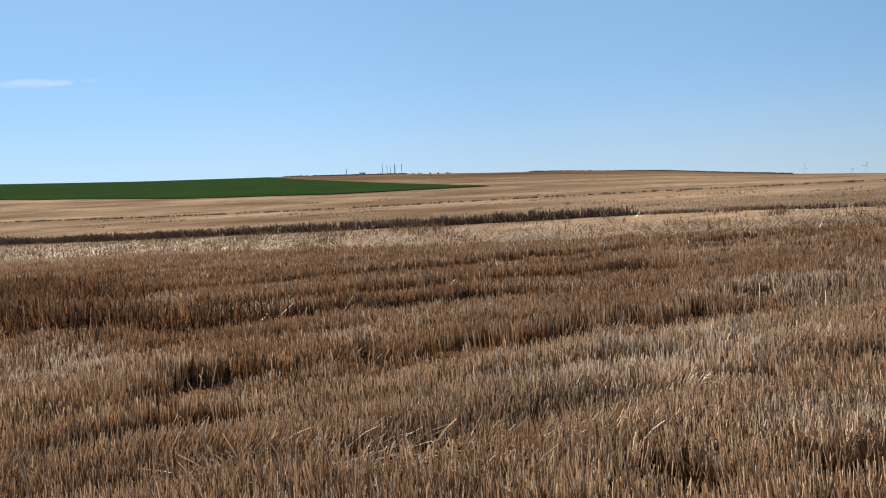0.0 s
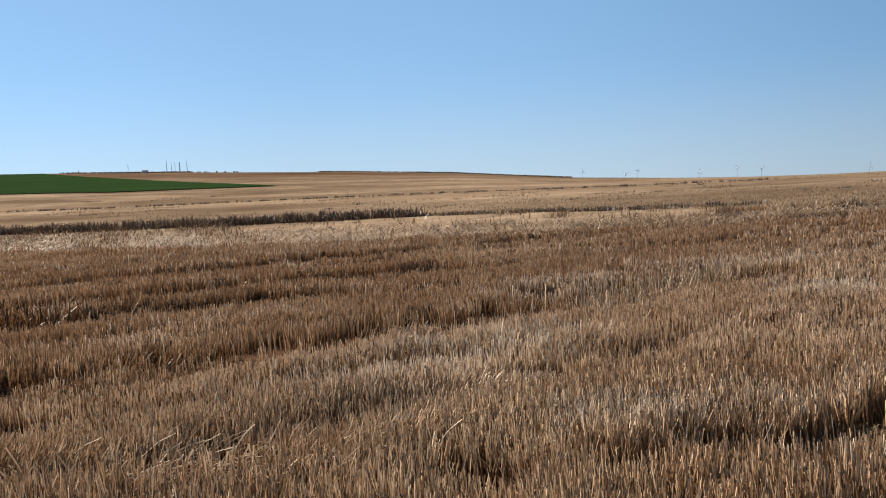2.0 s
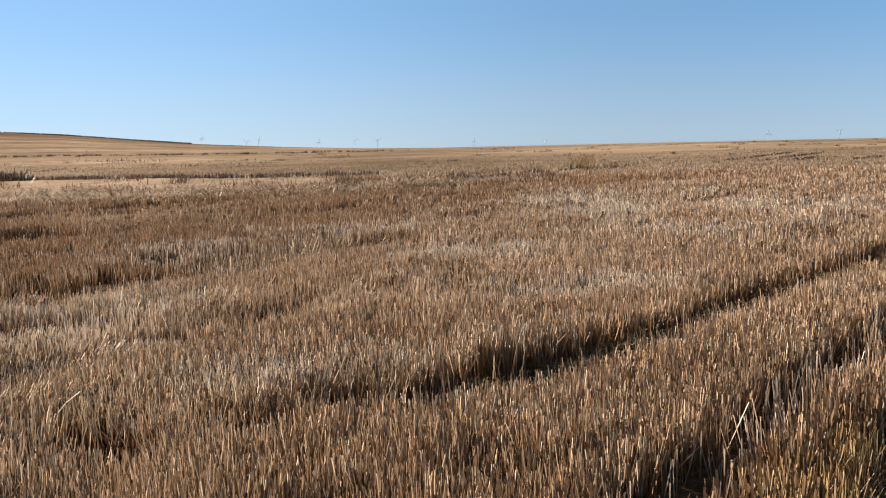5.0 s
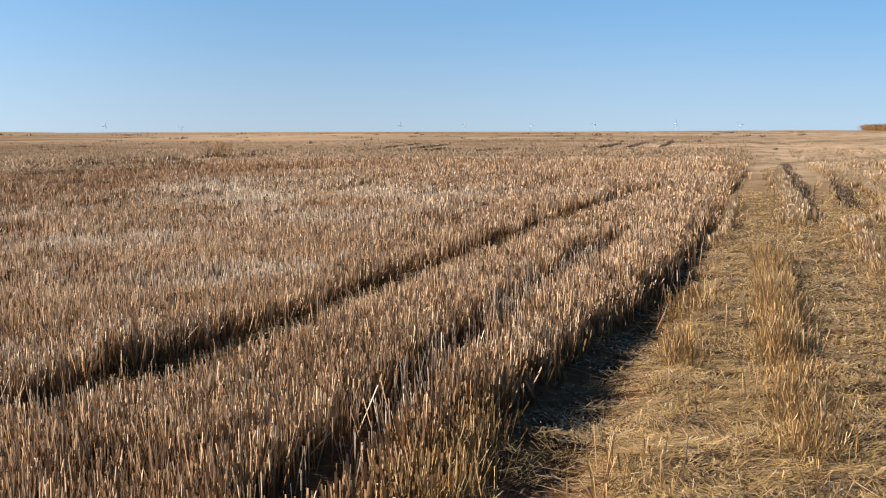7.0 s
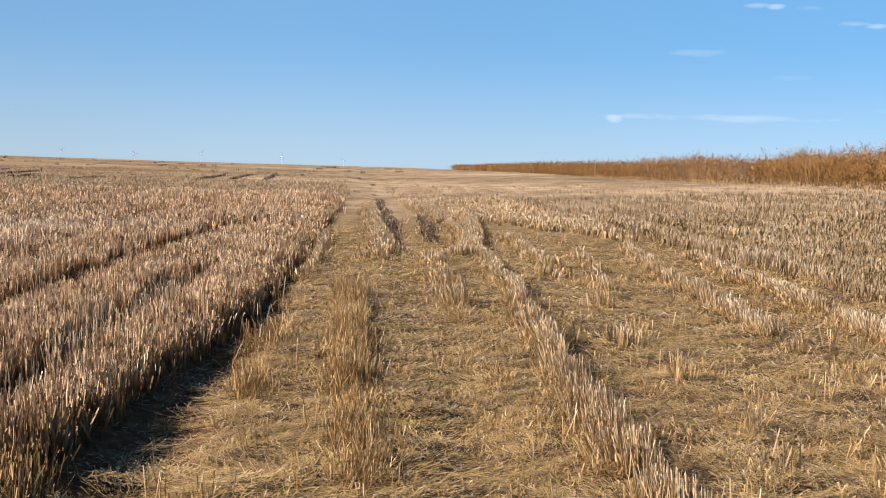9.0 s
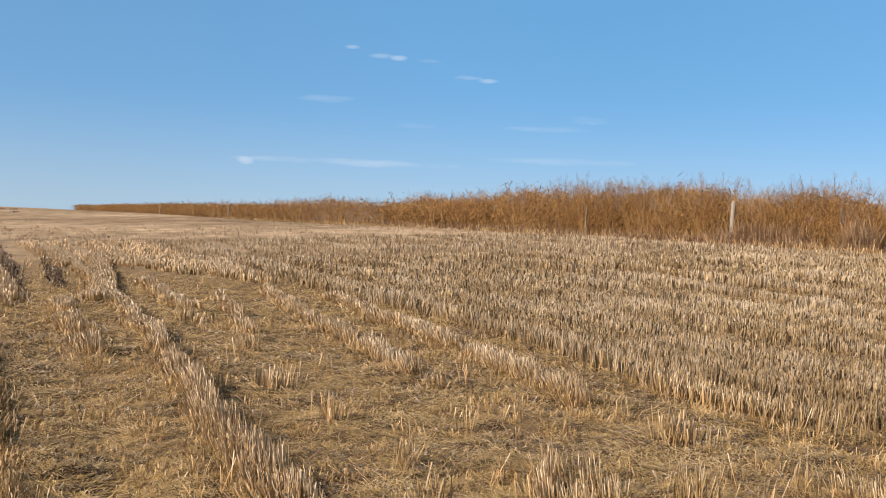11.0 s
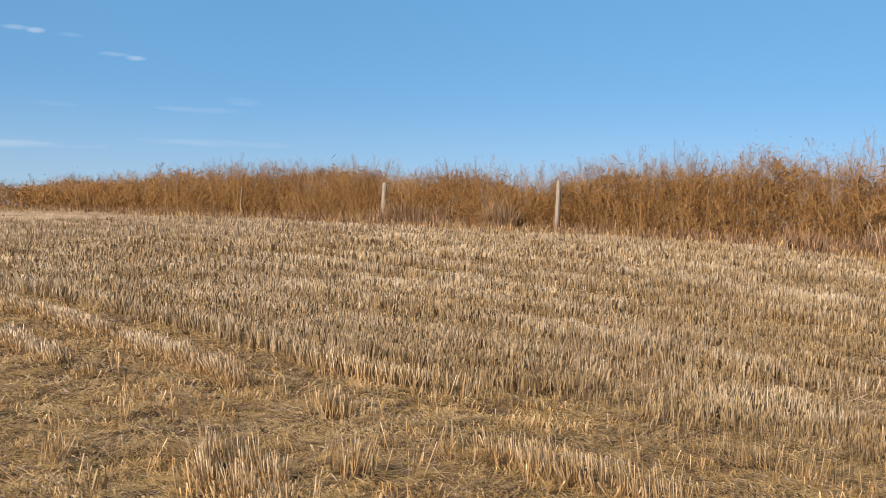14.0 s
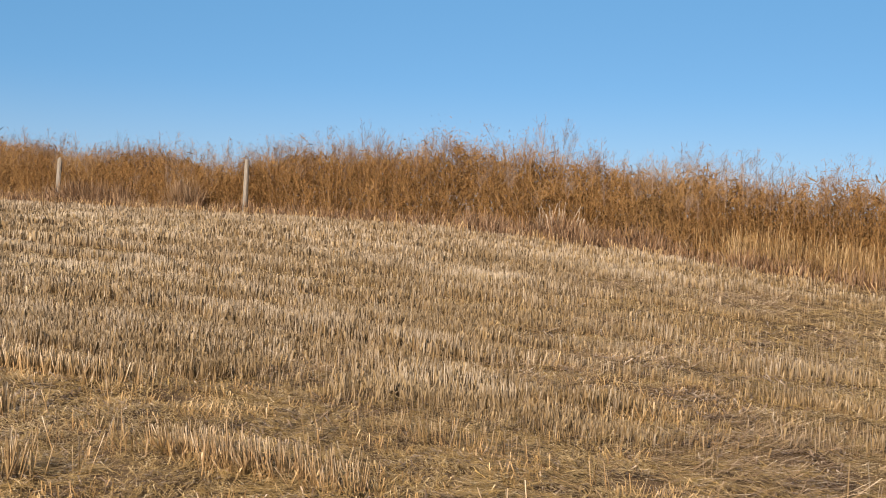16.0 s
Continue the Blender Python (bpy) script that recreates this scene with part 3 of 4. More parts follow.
        h = h * (1 + inside * (0.12 * np.exp(-((u + w + 0.2) / 0.3) ** 2) - 0.34 * np.exp(-((u - w - 0.25) / 0.45) ** 2)))
    h = np.where(x > 6, h * (0.38 + 0.18 * rows + 0.10 * worn + 0.18 * np.exp(-((x - front) / 0.8) ** 2)), np.where(x > 0, h * np.interp(y, [8, 14], [0.85, 0.62]), h))
    return np.clip(d, 0, 1.4), h


def scatter(r0, r1, per_m2, a0=-82, a1=104, row=0.0):
    n = int(per_m2 * 0.5 * radians(a1 - a0) * (r1 * r1 - r0 * r0))
    r = np.sqrt(rng.uniform(r0 * r0, r1 * r1, n))
    a = np.radians(rng.uniform(a0, a1, n))
    x, y = -r * np.sin(a), r * np.cos(a)
    if row:
        x = np.round(x / row) * row + rng.normal(0, row * 0.2, n)
    return x, y


def build_stubble(name, mat, r0, r1, per_m2, width, sides, row, tall=0.255, lean=0.12, uneven=0.1, tiller=5, bare=0.0, label="dry cut wheat stubble standing in rows", a0=-82, a1=104):
    """Stalks in loose tufts, the tufts in drill rows."""
    cx, cy = scatter(r0, r1, per_m2 / tiller, a0, a1, row=row)
    d, h = standing(cx, cy)
    keep = (rng.uniform(0, 1.05, len(cx)) < d * np.where(cx > 6, 2.6, np.where(cx > -0.8, 1.1, 1.0))) & (d > bare)
    cx, cy, h = cx[keep], cy[keep], h[keep]
    h = h * np.clip(rng.normal(1.0, 0.05, len(h)), 0.7, 1.3)
    x, y, h = np.repeat(cx, tiller), np.repeat(cy, tiller), np.repeat(h, tiller)
    n = len(x)
    ox, oy = rng.normal(0, 1, n) * np.where(x > 6, 0.05, 0.034), rng.normal(0, 1, n) * np.where(x > 6, 0.35, 0.06)
    tuft_az, tuft_ln = np.repeat(rng.uniform(0, 2 * np.pi, len(cx)), tiller), np.repeat(np.abs(rng.normal(0, lean * 0.6, len(cx))) * np.where(cx > 6, 0.4, 1.0), tiller)
    sx = tuft_ln * np.cos(tuft_az) + np.where(x > 6, 0.3, 0.9) * ox + rng.normal(0, lean * 0.6, n)
    sy = tuft_ln * np.sin(tuft_az) + np.where(x > 6, 0.05, 0.5) * oy + rng.normal(0, lean * 0.6, n)
    flat = 1.0 * np.clip(wobble(x, y, 1.1, 51) - 0.5, 0, 1) * sstep(-4.4, -5.5, x) * sstep(13.0, 10.0, np.hypot(x, y))       # lodged patches
    way = 1.2 + 1.3 * wobble(x, y, 4.0, 52)
    sx, sy = sx + flat * np.cos(way), sy + flat * np.sin(way)
    rough = uneven + 0.09 * ((x > -1.0) & (x < 7.0))
    hh = tall * h * np.clip(1.0 + rough * rng.normal(0, 1, n), 0.35, 1.22) * (1 + 0.25 * flat)
    loose = ((x > -1.0) & (x < 9.0)) + 1.6 * ((x < -4.0) & (np.hypot(x, y) < 8.0) & (y < 5.0))
    lop = rng.normal(0, 0.15, n) * loose
    sx, sy = sx + lop, sy + 0.6 * rng.permutation(lop)
    ln = np.hypot(sx, sy) + np.where(rng.uniform(0, 1, n) < 0.025, 0.6, 0)
    x, y = x + ox, y + oy
    wd, way = width * rng.uniform(0.6, 1.4, n) * np.where(x > 6, 0.68, 1.0) * (np.where(x > 6, 1.25, np.where(x > -0.8, 0.8, 1.0)) if mat is UNDER else 1.0), np.arctan2(sy, sx)
    russet = (rng.uniform(0, 1, n) < 0.85 * sstep(-6.5, -12.5, x + 0.12 * y + 0.8 * wobble(x, y, 3.0, 54)) * sstep(45, 38, np.hypot(x, y))) & (mat is STUBBLE)
    pale = (rng.uniform(0, 1, n) < 0.85 * np.clip(blob(x, y, BLEACHED, 1) + 0.35 * wobble(x, y, 2.5, 53) - 0.05, 0, 1)) & (x < -1)
    russet &= ~pale
    streak = wobble(x, 0.35 * y, 1.5, 55) + 0.6 * wobble(x, y, 1.2, 56) + 0.35 * sstep(15, 22, x) - 0.75 * sstep(8.0, 5.0, y)
    crest = (x > 6.2) & (mat is STUBBLE) & (streak + rng.normal(0, 0.35, n) > 0.15)
    hh = np.where(x > 6.2, hh * (1 + 0.22 * np.clip(streak, -1, 1)), hh)
    strip_mat, open_mat = (STUBBLE_STRIP, STUBBLE_WORN) if mat is STUBBLE else (WORN_LEAF, WORN_LEAF) if mat is UNDER else (mat, mat)
    piles = [(name, mat, label, (x <= -0.8) & ~russet & ~(pale & (mat is STUBBLE))), ("track_" + name, strip_mat, label, (x > -0.8) & (x <= 6.2)), ("trodden_" + name, open_mat, label, (x > 6.2) & ~crest)]
    if mat is STUBBLE:
        piles.append(("crest_" + name, STUBBLE_CREST, "paler upright wheat stubble along the rows", crest))
        piles.append(("russet_" + name, STUBBLE_RUSSET, "russet-brown wheat stubble with dark rows", russet))
        piles.append(("bleached_" + name, STUBBLE_PALE, "bleached grey-white wheat stubble in weathered patches", pale))
    for nm, m, words, pick in piles:
        if pick.any():
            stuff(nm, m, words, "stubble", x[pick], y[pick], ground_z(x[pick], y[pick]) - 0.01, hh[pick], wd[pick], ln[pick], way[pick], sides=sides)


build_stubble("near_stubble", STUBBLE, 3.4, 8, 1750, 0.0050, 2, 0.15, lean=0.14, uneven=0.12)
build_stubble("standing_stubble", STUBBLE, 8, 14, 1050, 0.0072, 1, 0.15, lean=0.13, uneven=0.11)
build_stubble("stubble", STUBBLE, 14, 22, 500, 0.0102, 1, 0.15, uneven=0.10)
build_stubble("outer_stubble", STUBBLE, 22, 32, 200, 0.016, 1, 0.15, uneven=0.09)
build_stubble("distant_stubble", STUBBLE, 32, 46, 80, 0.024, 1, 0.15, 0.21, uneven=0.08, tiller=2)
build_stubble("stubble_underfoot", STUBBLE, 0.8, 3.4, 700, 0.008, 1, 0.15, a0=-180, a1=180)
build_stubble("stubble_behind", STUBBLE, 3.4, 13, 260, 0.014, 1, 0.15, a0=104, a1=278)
build_stubble("far_stubble", STUBBLE_FAR, 46, 70, 24, 0.03, 1, 0.0, 0.10, 0.3, 0.15, 1)
build_stubble("farther_stubble", STUBBLE_FAR, 70, 110, 4, 0.05, 1, 0.0, 0.07, 0.4, 0.2, 1)
for r0, r1, per_m2, width in ((3.4, 10, 1300, 0.011), (10, 18, 420, 0.020), (18, 32, 95, 0.042)):
    build_stubble("stubble_leaves", UNDER, r0, r1, per_m2, width, 1, 0.15, 0.205, 0.26, 0.16, 1, 0.3, "brown withered leaves low among the stubble")


def build_strips():
    """Narrow rows left uncut between the wheels: upright pale stalks along the crest, lower golden ones lying out on the flank."""
    xs, ys, hs, ls, ws = [], [], [], [], []
    for sx, sy, w0, w1, dens in STRIPS:
        run = min(sy[-1], 40.0) - sy[0]
        k = int(run * dens * 1400 * (w0 + w1) / 2 * min(1.0, 11.0 / sy[0]) ** 0.7)
        y = sy[0] + run * rng.uniform(0, 1, k)
        w = w0 + (w1 - w0) * np.clip((y - sy[0]) / min(6.0, sy[-1] - sy[0]), 0, 1)
        u = np.clip(rng.normal(0.15, 0.5, k), -1.3, 0.75)
        x = np.interp(y, sy, sx) + w * u + 0.05 * wobble(0 * y, y, 1.6, 35)
        keep = wobble(x, y, 1.1, 36) > -0.85 + 0.3 * rng.uniform(0, 1, k)
        xs.append(x[keep]), ys.append(y[keep])
        hs.append((0.20 * np.clip(1 + 0.28 * u, 0.45, 1.1) * (1 + 0.12 * wobble(x, y, 0.7, 37)) * np.clip(rng.normal(1, 0.1, k), 0.5, 1.2))[keep])
        ls.append((0.06 + 0.55 * np.clip(-u, 0, 1.2) + 0.17 * np.abs(rng.normal(0, 1, k)))[keep])
        ws.append((0.005 * np.clip(y / 8.0, 1.0, 2.6) * rng.uniform(0.6, 1.4, k))[keep])
    x, y, h, ln, wd = (np.concatenate(a) for a in (xs, ys, hs, ls, ws))
    h = h * np.interp(y, [8, 16], [1.0, 0.75])
    way = np.pi + rng.normal(0, 0.8, len(x))
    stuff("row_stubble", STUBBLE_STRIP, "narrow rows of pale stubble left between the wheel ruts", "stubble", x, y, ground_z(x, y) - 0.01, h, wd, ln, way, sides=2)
    pick = rng.uniform(0, 1, len(x)) < 0.9
    x, y, n = x[pick] + rng.normal(-0.03, 0.06, pick.sum()), y[pick] + rng.normal(0, 0.05, pick.sum()), pick.sum()
    stuff("row_leaves", GOLD_WEED, "golden withered leaves at the foot of the stubble rows", "leaves", x, y, ground_z(x, y) - 0.005, rng.uniform(0.05, 0.13, n), 1.7 * wd[pick], np.abs(rng.normal(0.5, 0.3, n)), rng.uniform(0, 2 * np.pi, n), sides=1)


build_strips()


def build_litter():
    """Flattened straw matted on the wheel track and in the gaps."""
    x, y = scatter(3.4, 26, 3000, -82, 40)
    bx, by = scatter(0.3, 3.4, 400, -180, 180)
    x, y = np.append(x, bx), np.append(y, by)
    keep = rng.uniform(0, 1, len(x)) < np.clip((7.0 / np.hypot(x, y)) ** 2.4, 0.025, 1.0)
    x, y = x[keep], y[keep]
    d, h = standing(x, y)
    cover = -0.8 * blob(x, y, DRIVEN, 2) + 0.8 * wobble(x, y, 1.9, 24) + 0.7 * wobble(x, y, 0.7, 21) + 0.4 * wobble(x, y, 0.25, 23)
    # no straw on the strip by the stubble edge, so its shadow stays dark
    keep = (d < 0.35) & (x > -6.5) & ((x < -2.6) | (x > np.interp(y, [4.4, 5.0, 6.4, 8.9, 11.4, 14], [-1.3, -1.2, -1.05, -0.92, -0.78, -0.72]) + 0.12 * wobble(x, y, 0.4, 22))) & (cover > -1.4 + 1.1 * rng.uniform(0, 1, len(x)))
    x, y = x[keep], y[keep]
    n = len(x)
    grow = np.clip(np.hypot(x, y) / 7.5, 1.0, 2.2)
    turn = 1.2 + 1.1 * wobble(x, y, 0.9, 27) + rng.normal(0, 0.5, n) + np.pi * rng.integers(0, 2, n)
    lift = rng.uniform(0, 0.03, n) + 0.04 * np.clip(wobble(x, y, 0.35, 28), 0, 1)
    stuff("fallen_straw", LITTER, "flattened golden straw matted on the soil", "straw", x, y, ground_z(x, y) + lift, rng.uniform(0.03, 0.13, n) * grow, rng.uniform(0.0035, 0.007, n) * grow, np.clip(rng.normal(1.50, 0.10, n), 0.9, 1.62), turn, sides=1)


build_litter()


def build_long_straws():
    """Longer pale straws lying loose over the driven ground."""
    x, y = scatter(3.2, 15, 70, -80, 24)
    d, h = standing(x, y)
    keep = (d < 0.3) & (x > -1.0) & (wobble(x, y, 1.4, 29) > rng.uniform(-1.0, 0.8, len(x)))
    x, y = x[keep], y[keep]
    n = len(x)
    stuff("loose_straw", STUBBLE_STRIP, "long pale straws lying loose on the driven ground", "straw", x, y, ground_z(x, y) + rng.uniform(0.015, 0.04, n), rng.uniform(0.12, 0.34, n), rng.uniform(0.0045, 0.0075, n), np.clip(rng.normal(1.5, 0.08, n), 1.1, 1.6), 2.4 + 1.2 * wobble(x, y, 1.5, 30) + rng.normal(0, 0.6, n), sides=2)


build_long_straws()


def build_chaff():
    """Broken bits of stalk, leaf and soil crumbs strewn over the driven ground."""
    x, y = scatter(3.4, 16, 900, -80, 24)
    keep = (x > -1.3) & (rng.uniform(0, 1, len(x)) < np.clip((6.0 / np.hypot(x, y)) ** 1.5, 0.1, 1.0)) & (wobble(x, y, 1.1, 25) + 0.5 * wobble(x, y, 0.4, 26) > rng.uniform(-0.3, 0.5, len(x)))
    x, y = x[keep], y[keep]
    n = len(x)
    grow = np.clip(np.hypot(x, y) / 6.0, 1.0, 2.0)
    stuff("broken_chaff", MULCH, "dark broken chaff and soil crumbs on the driven ground", "chaff", x, y, ground_z(x, y) + rng.uniform(0.004, 0.03, n), rng.uniform(0.015, 0.07, n) * grow, rng.uniform(0.006, 0.012, n) * grow, np.clip(rng.normal(1.4, 0.2, n), 0.6, 1.6), rng.uniform(0, 2 * np.pi, n), sides=1)


build_chaff()


def build_mats():
    """Grey-white straw lying flat where the field was driven over."""
    xs, ys = [], []
    for hx, hy, rx, ry in DRIVEN:
        k = int(170 * rx * ry / 0.3)
        a, r = rng.uniform(0, 2 * np.pi, k), np.sqrt(rng.uniform(0, 1, k))
        xs.append(hx + rx * 0.9 * r * np.cos(a))
        ys.append(hy + ry * 0.9 * r * np.sin(a))
    x, y = np.concatenate(xs), np.concatenate(ys)
    n = len(x)
    stuff("straw_mat", SWATH, "grey-white straw lying flat in driven patches", "straw", x, y, ground_z(x, y) + rng.uniform(0.0, 0.05, n), rng.uniform(0.10, 0.32, n), rng.uniform(0.005, 0.009, n), np.clip(rng.normal(1.47, 0.12, n), 0.8, 1.62), rng.normal(2.6, 0.5, n) + np.pi * rng.integers(0, 2, n), sides=1)


build_mats()


def build_track_grass():
    """Low yellow grass in clumps over the driven ground."""
    x, y = scatter(3.6, 17, 900, -75, 15)
    d, h = standing(x, y)
    k = wobble(x, y, 0.55, 61) + 0.5 * wobble(x, y, 2.2, 62)
    keep = (d < 0.2) & (x > -0.75) & (k > 0.55) & (rng.uniform(0, 1, len(x)) < np.clip(8 / np.hypot(x, y), 0.3, 1))
    x, y, k = x[keep], y[keep], k[keep]
    n = len(x)
    stuff("low_grass", GOLD_WEED, "low yellowed grass in clumps on the driven ground", "grass", x, y, ground_z(x, y) - 0.005, rng.uniform(0.03, 0.10, n) * (0.6 + 0.6 * k), rng.uniform(0.004, 0.008, n), np.abs(rng.normal(0.6, 0.35, n)), rng.uniform(0, 2 * np.pi, n), sides=1)


build_track_grass()


def along(px, py, count, spread):
    """Places scattered along a line on the ground."""
    s = np.concatenate([[0], np.cumsum(np.hypot(np.diff(px), np.diff(py)))])
    u = rng.uniform(0, s[-1], count)
    x, y = np.interp(u, s, px), np.interp(u, s, py)
    return x + rng.normal(0, spread, count), y + rng.normal(0, spread, count)


def weeds(name, mat, label, px, py, count, spread, tall, width, lean, clump=0.8, sides=2, bow=0.0):
    x, y = along(px, py, count, spread)
    k = wobble(x, y, 2.0, 31)
    keep = k > -clump
    x, y, k = x[keep], y[keep], k[keep]
    n = len(x)
    hh = tall * np.clip(rng.normal(1, 0.25, n) + 0.25 * k, 0.3, 1.8)
    stuff(name, mat, label, "weeds", x, y, ground_z(x, y) - 0.01, hh, width * rng.uniform(0.6, 1.4, n), np.abs(rng.normal(0, lean, n)), rng.uniform(0, 2 * np.pi, n), sides=sides, bow=bow)


weeds("ditch_weeds", DITCH_WEED, "dark brown weeds standing along a ditch", [-150, -98, -85.4, -76.1, -67, -57.9, -52.5], [-6, 0.4, 8.4, 15.2, 20.8, 26.7, 33.2], 26000, 0.55, 0.42, 0.035, 0.35, 0.9, 1)
weeds("low_ditch_weeds", DITCH_WEED, "low dark brown weeds where the ditch runs out", [-55, -52.5, -46, -39, -36.7, -33], [29.5, 33.2, 36, 36, 37.5, 40], 4200, 0.4, 0.17, 0.03, 0.35, 0.35, 1)


def build_swath():
    """A broad band of lodged, tangled straw between the stubble and the ditch."""
    az, u = rng.uniform(29, 104, 52000), rng.uniform(0, 1, 52000) ** 1.3
    r = np.interp(az, SWATH_AZ, SWATH_IN) * (1 - u) + np.interp(az, SWATH_AZ, SWATH_OUT) * u
    x, y = -r * np.sin(np.radians(az)), r * np.cos(np.radians(az))
    k = wobble(x, y, 3.2, 81) + 0.6 * wobble(x, y, 1.2, 82)
    keep = k > rng.uniform(-0.6, 0.25, len(k))
    x, y, k = x[keep], y[keep], k[keep]
    n = len(x)
    way = 2.5 + 1.5 * wobble(x, y, 4.0, 83) + rng.normal(0, 0.6, n)
    stuff("lodged_swath", SWATH, "pale lodged straw lying tangled across the field", "straw", x, y, ground_z(x, y) + 0.24 * np.clip(k, 0, 1.5) * rng.uniform(0, 1, n), rng.uniform(0.2, 0.5, n), rng.uniform(0.012, 0.03, n), np.clip(rng.normal(1.34, 0.2, n), 0.7, 1.65), way, sides=1, bow=0.3)
    az, u = rng.uniform(29, 112, 60000), rng.uniform(0, 1, 60000)
    r = (np.interp(az, SWATH_AZ, SWATH_IN) - 1) * (1 - u) + (np.interp(az, DITCH_AZ, DITCH_R) - 1) * u
    x, y = -r * np.sin(np.radians(az)), r * np.cos(np.radians(az))
    k = wobble(x, y, 3.2, 81) + 0.6 * wobble(x, y, 1.2, 82) - 0.5 * sstep(0.35, 0.0, u) * sstep(70, 80, az)
    keep = -k > rng.uniform(-0.15, 0.8, len(k)) + 0.9 * sstep(74, 62, az)
    x, y, k = x[keep], y[keep], k[keep]
    n = len(x)
    stuff("swath_weeds", UNDER, "brown withered weeds in clumps among the lodged straw", "weed", x, y, ground_z(x, y) - 0.02, rng.uniform(0.10, 0.20, n) * (1 + np.clip(-k, 0, 1.2)), rng.uniform(0.014, 0.034, n), np.abs(rng.normal(0.35, 0.25, n)), rng.uniform(0, 2 * np.pi, n), sides=1)


build_swath()
weeds("field_line_weeds", DARK_WEED, "thin dark line of weeds along a field boundary", [-240, -203, -183, -161, -150, -120], [-30, 1, 23, 45, 80, 150], 6000, 0.4, 0.22, 0.09, 0.3, 0.1, 1)


def build_far_scrub():
    """Short broken lines of low weeds and old ruts strewn over the far stubble."""
    k = 420
    r, a = np.exp(rng.uniform(np.log(36), np.log(230), k)), np.radians(rng.uniform(-2, 100, k))
    cx, cy, grow = -r * np.sin(a), r * np.cos(a), r / 80
    long, bend = rng.uniform(0.6, 3.5, k) * grow, rng.normal(0.12, 0.18, k)
    i = np.repeat(np.arange(k), 34)
    u = rng.normal(0, 0.5, len(i))
    x, y = cx[i] - u * long[i] * np.sin(bend[i]) + rng.normal(0, 0.10, len(i)) * grow[i], cy[i] + u * long[i] * np.cos(bend[i])
    hh = rng.uniform(0.06, 0.16, k)[i] * np.clip(rng.normal(1, 0.3, len(i)), 0.3, 1.8) * np.clip(grow[i], 0.7, 1.6)
    dark = (rng.uniform(0, 1, k) < 0.6)[i]
    for nm, m, words, pick in (("far_scrub", DARK_WEED, "low dark weeds in broken lines over the far stubble", dark), ("far_tufts", WEED, "low brown weeds in broken lines over the far stubble", ~dark)):
        n = pick.sum()
        stuff(nm, m, words, "weeds", x[pick], y[pick], ground_z(x[pick], y[pick]) - 0.01, hh[pick], 0.03 * np.clip(grow[i][pick], 0.6, 2.5) * rng.uniform(0.6, 1.4, n), np.abs(rng.normal(0, 0.6, n)), rng.uniform(0, 2 * np.pi, n), sides=1)


build_far_scrub()


def build_sheaf():
    """Long straw laid over by the wind beside a trodden hollow."""
    x, y = along([-6.3, -5.7, -5.45, -5.4], [0.9, 1.6, 2.3, 3.0], 1300, 0.2)
    n = len(x)
    way = 0.5 + 1.2 * wobble(x, y, 1.2, 91) + rng.normal(0, 0.4, n)
    stuff("fallen_sheaf", SWATH, "pale bent straw lodged over a trodden hollow", "straw", x, y, ground_z(x, y) + rng.uniform(0.0, 0.14, n), rng.uniform(0.12, 0.36, n), rng.uniform(0.006, 0.012, n), np.clip(rng.normal(1.1, 0.3, n), 0.3, 1.6), way, sides=1, bow=0.25)


build_sheaf()
weeds("bleached_tufts", SWATH, "bleached straw tufts standing out of the stubble", [-7.2, -8.0, -9.6, -10.9, -10.6, -10.0, -9.6], [4.6, 6.2, 9.0, 12.2, 14.5, 17.0, 21.0], 4200, 0.30, 0.25, 0.008, 0.6, 0.05)
# dark stalks added in place of the shaded sides of old ruts
for k, (px, py) in enumerate([((-19.2, -19.6), (60, 66)), ((-15.8, -15.7), (59, 66.5)), ((-10.4, -11.2), (68, 88)), ((-8.9, -9.6), (73, 91)), ((-6.8, -8.0), (74, 98)), ((-23.5, -27.2), (61, 84)), ((-21.2, -23.7), (61, 80)), ((-25.0, -25.8), (33, 49))]):
    weeds("rut_shade", DITCH_WEED, "short dark line standing in for shade in an old wheel rut", list(px), list(py), 500, 0.12, 0.10, 0.04, 0.5, 0.9)
weeds("russet_weeds", RUSSET, "russet dry weeds tangled beside a gap", [-27, -21, -16.2, -14.4, -14.8], [0.5, 1.0, 0.3, 0.8, 2.6], 15000, 0.75, 0.35, 0.016, 0.5, 0.4)
weeds("track_weeds", GOLD_WEED, "golden dry weeds growing between the wheel ruts", [0.18, 0.12, 0.09, 0.05], [5.2, 6.3, 8.0, 9.5], 5600, 0.085, 0.085, 0.004, 0.8, 0.5)
weeds("tall_track_weeds", GOLD_WEED, "taller golden weeds standing between the wheel ruts", [0.09, 0.04, 0.02], [7.4, 10.5, 13.8], 7000, 0.075, 0.155, 0.005, 0.45, 0.6)
weeds("wall_leaves", UNDER, "brown withered leaves packed along the stubble edge", [-1.62, -1.55, -1.32, -1.14, -1.08, -0.9], [3.6, 5.5, 8.9, 11.4, 14, 40], 18000, 0.09, 0.17, 0.011, 0.25, 2.0, 1)
weeds("edge_weeds", GOLD_WEED, "golden dry weeds along the stubble edge", [-0.62, -0.66, -0.6], [4.5, 8.7, 11], 1800, 0.10, 0.16, 0.006, 0.45, 0.1)

weeds("gap_stalks", STUBBLE_PALE, "bleached stalks standing loose in a pressed gap", [-1.75, -1.8, -1.9, -1.97, -2.02, -1.9], [3.6, 4.4, 5.6, 7.9, 9.7, 13], 620, 0.09, 0.22, 0.0058, 0.28, 1.0)
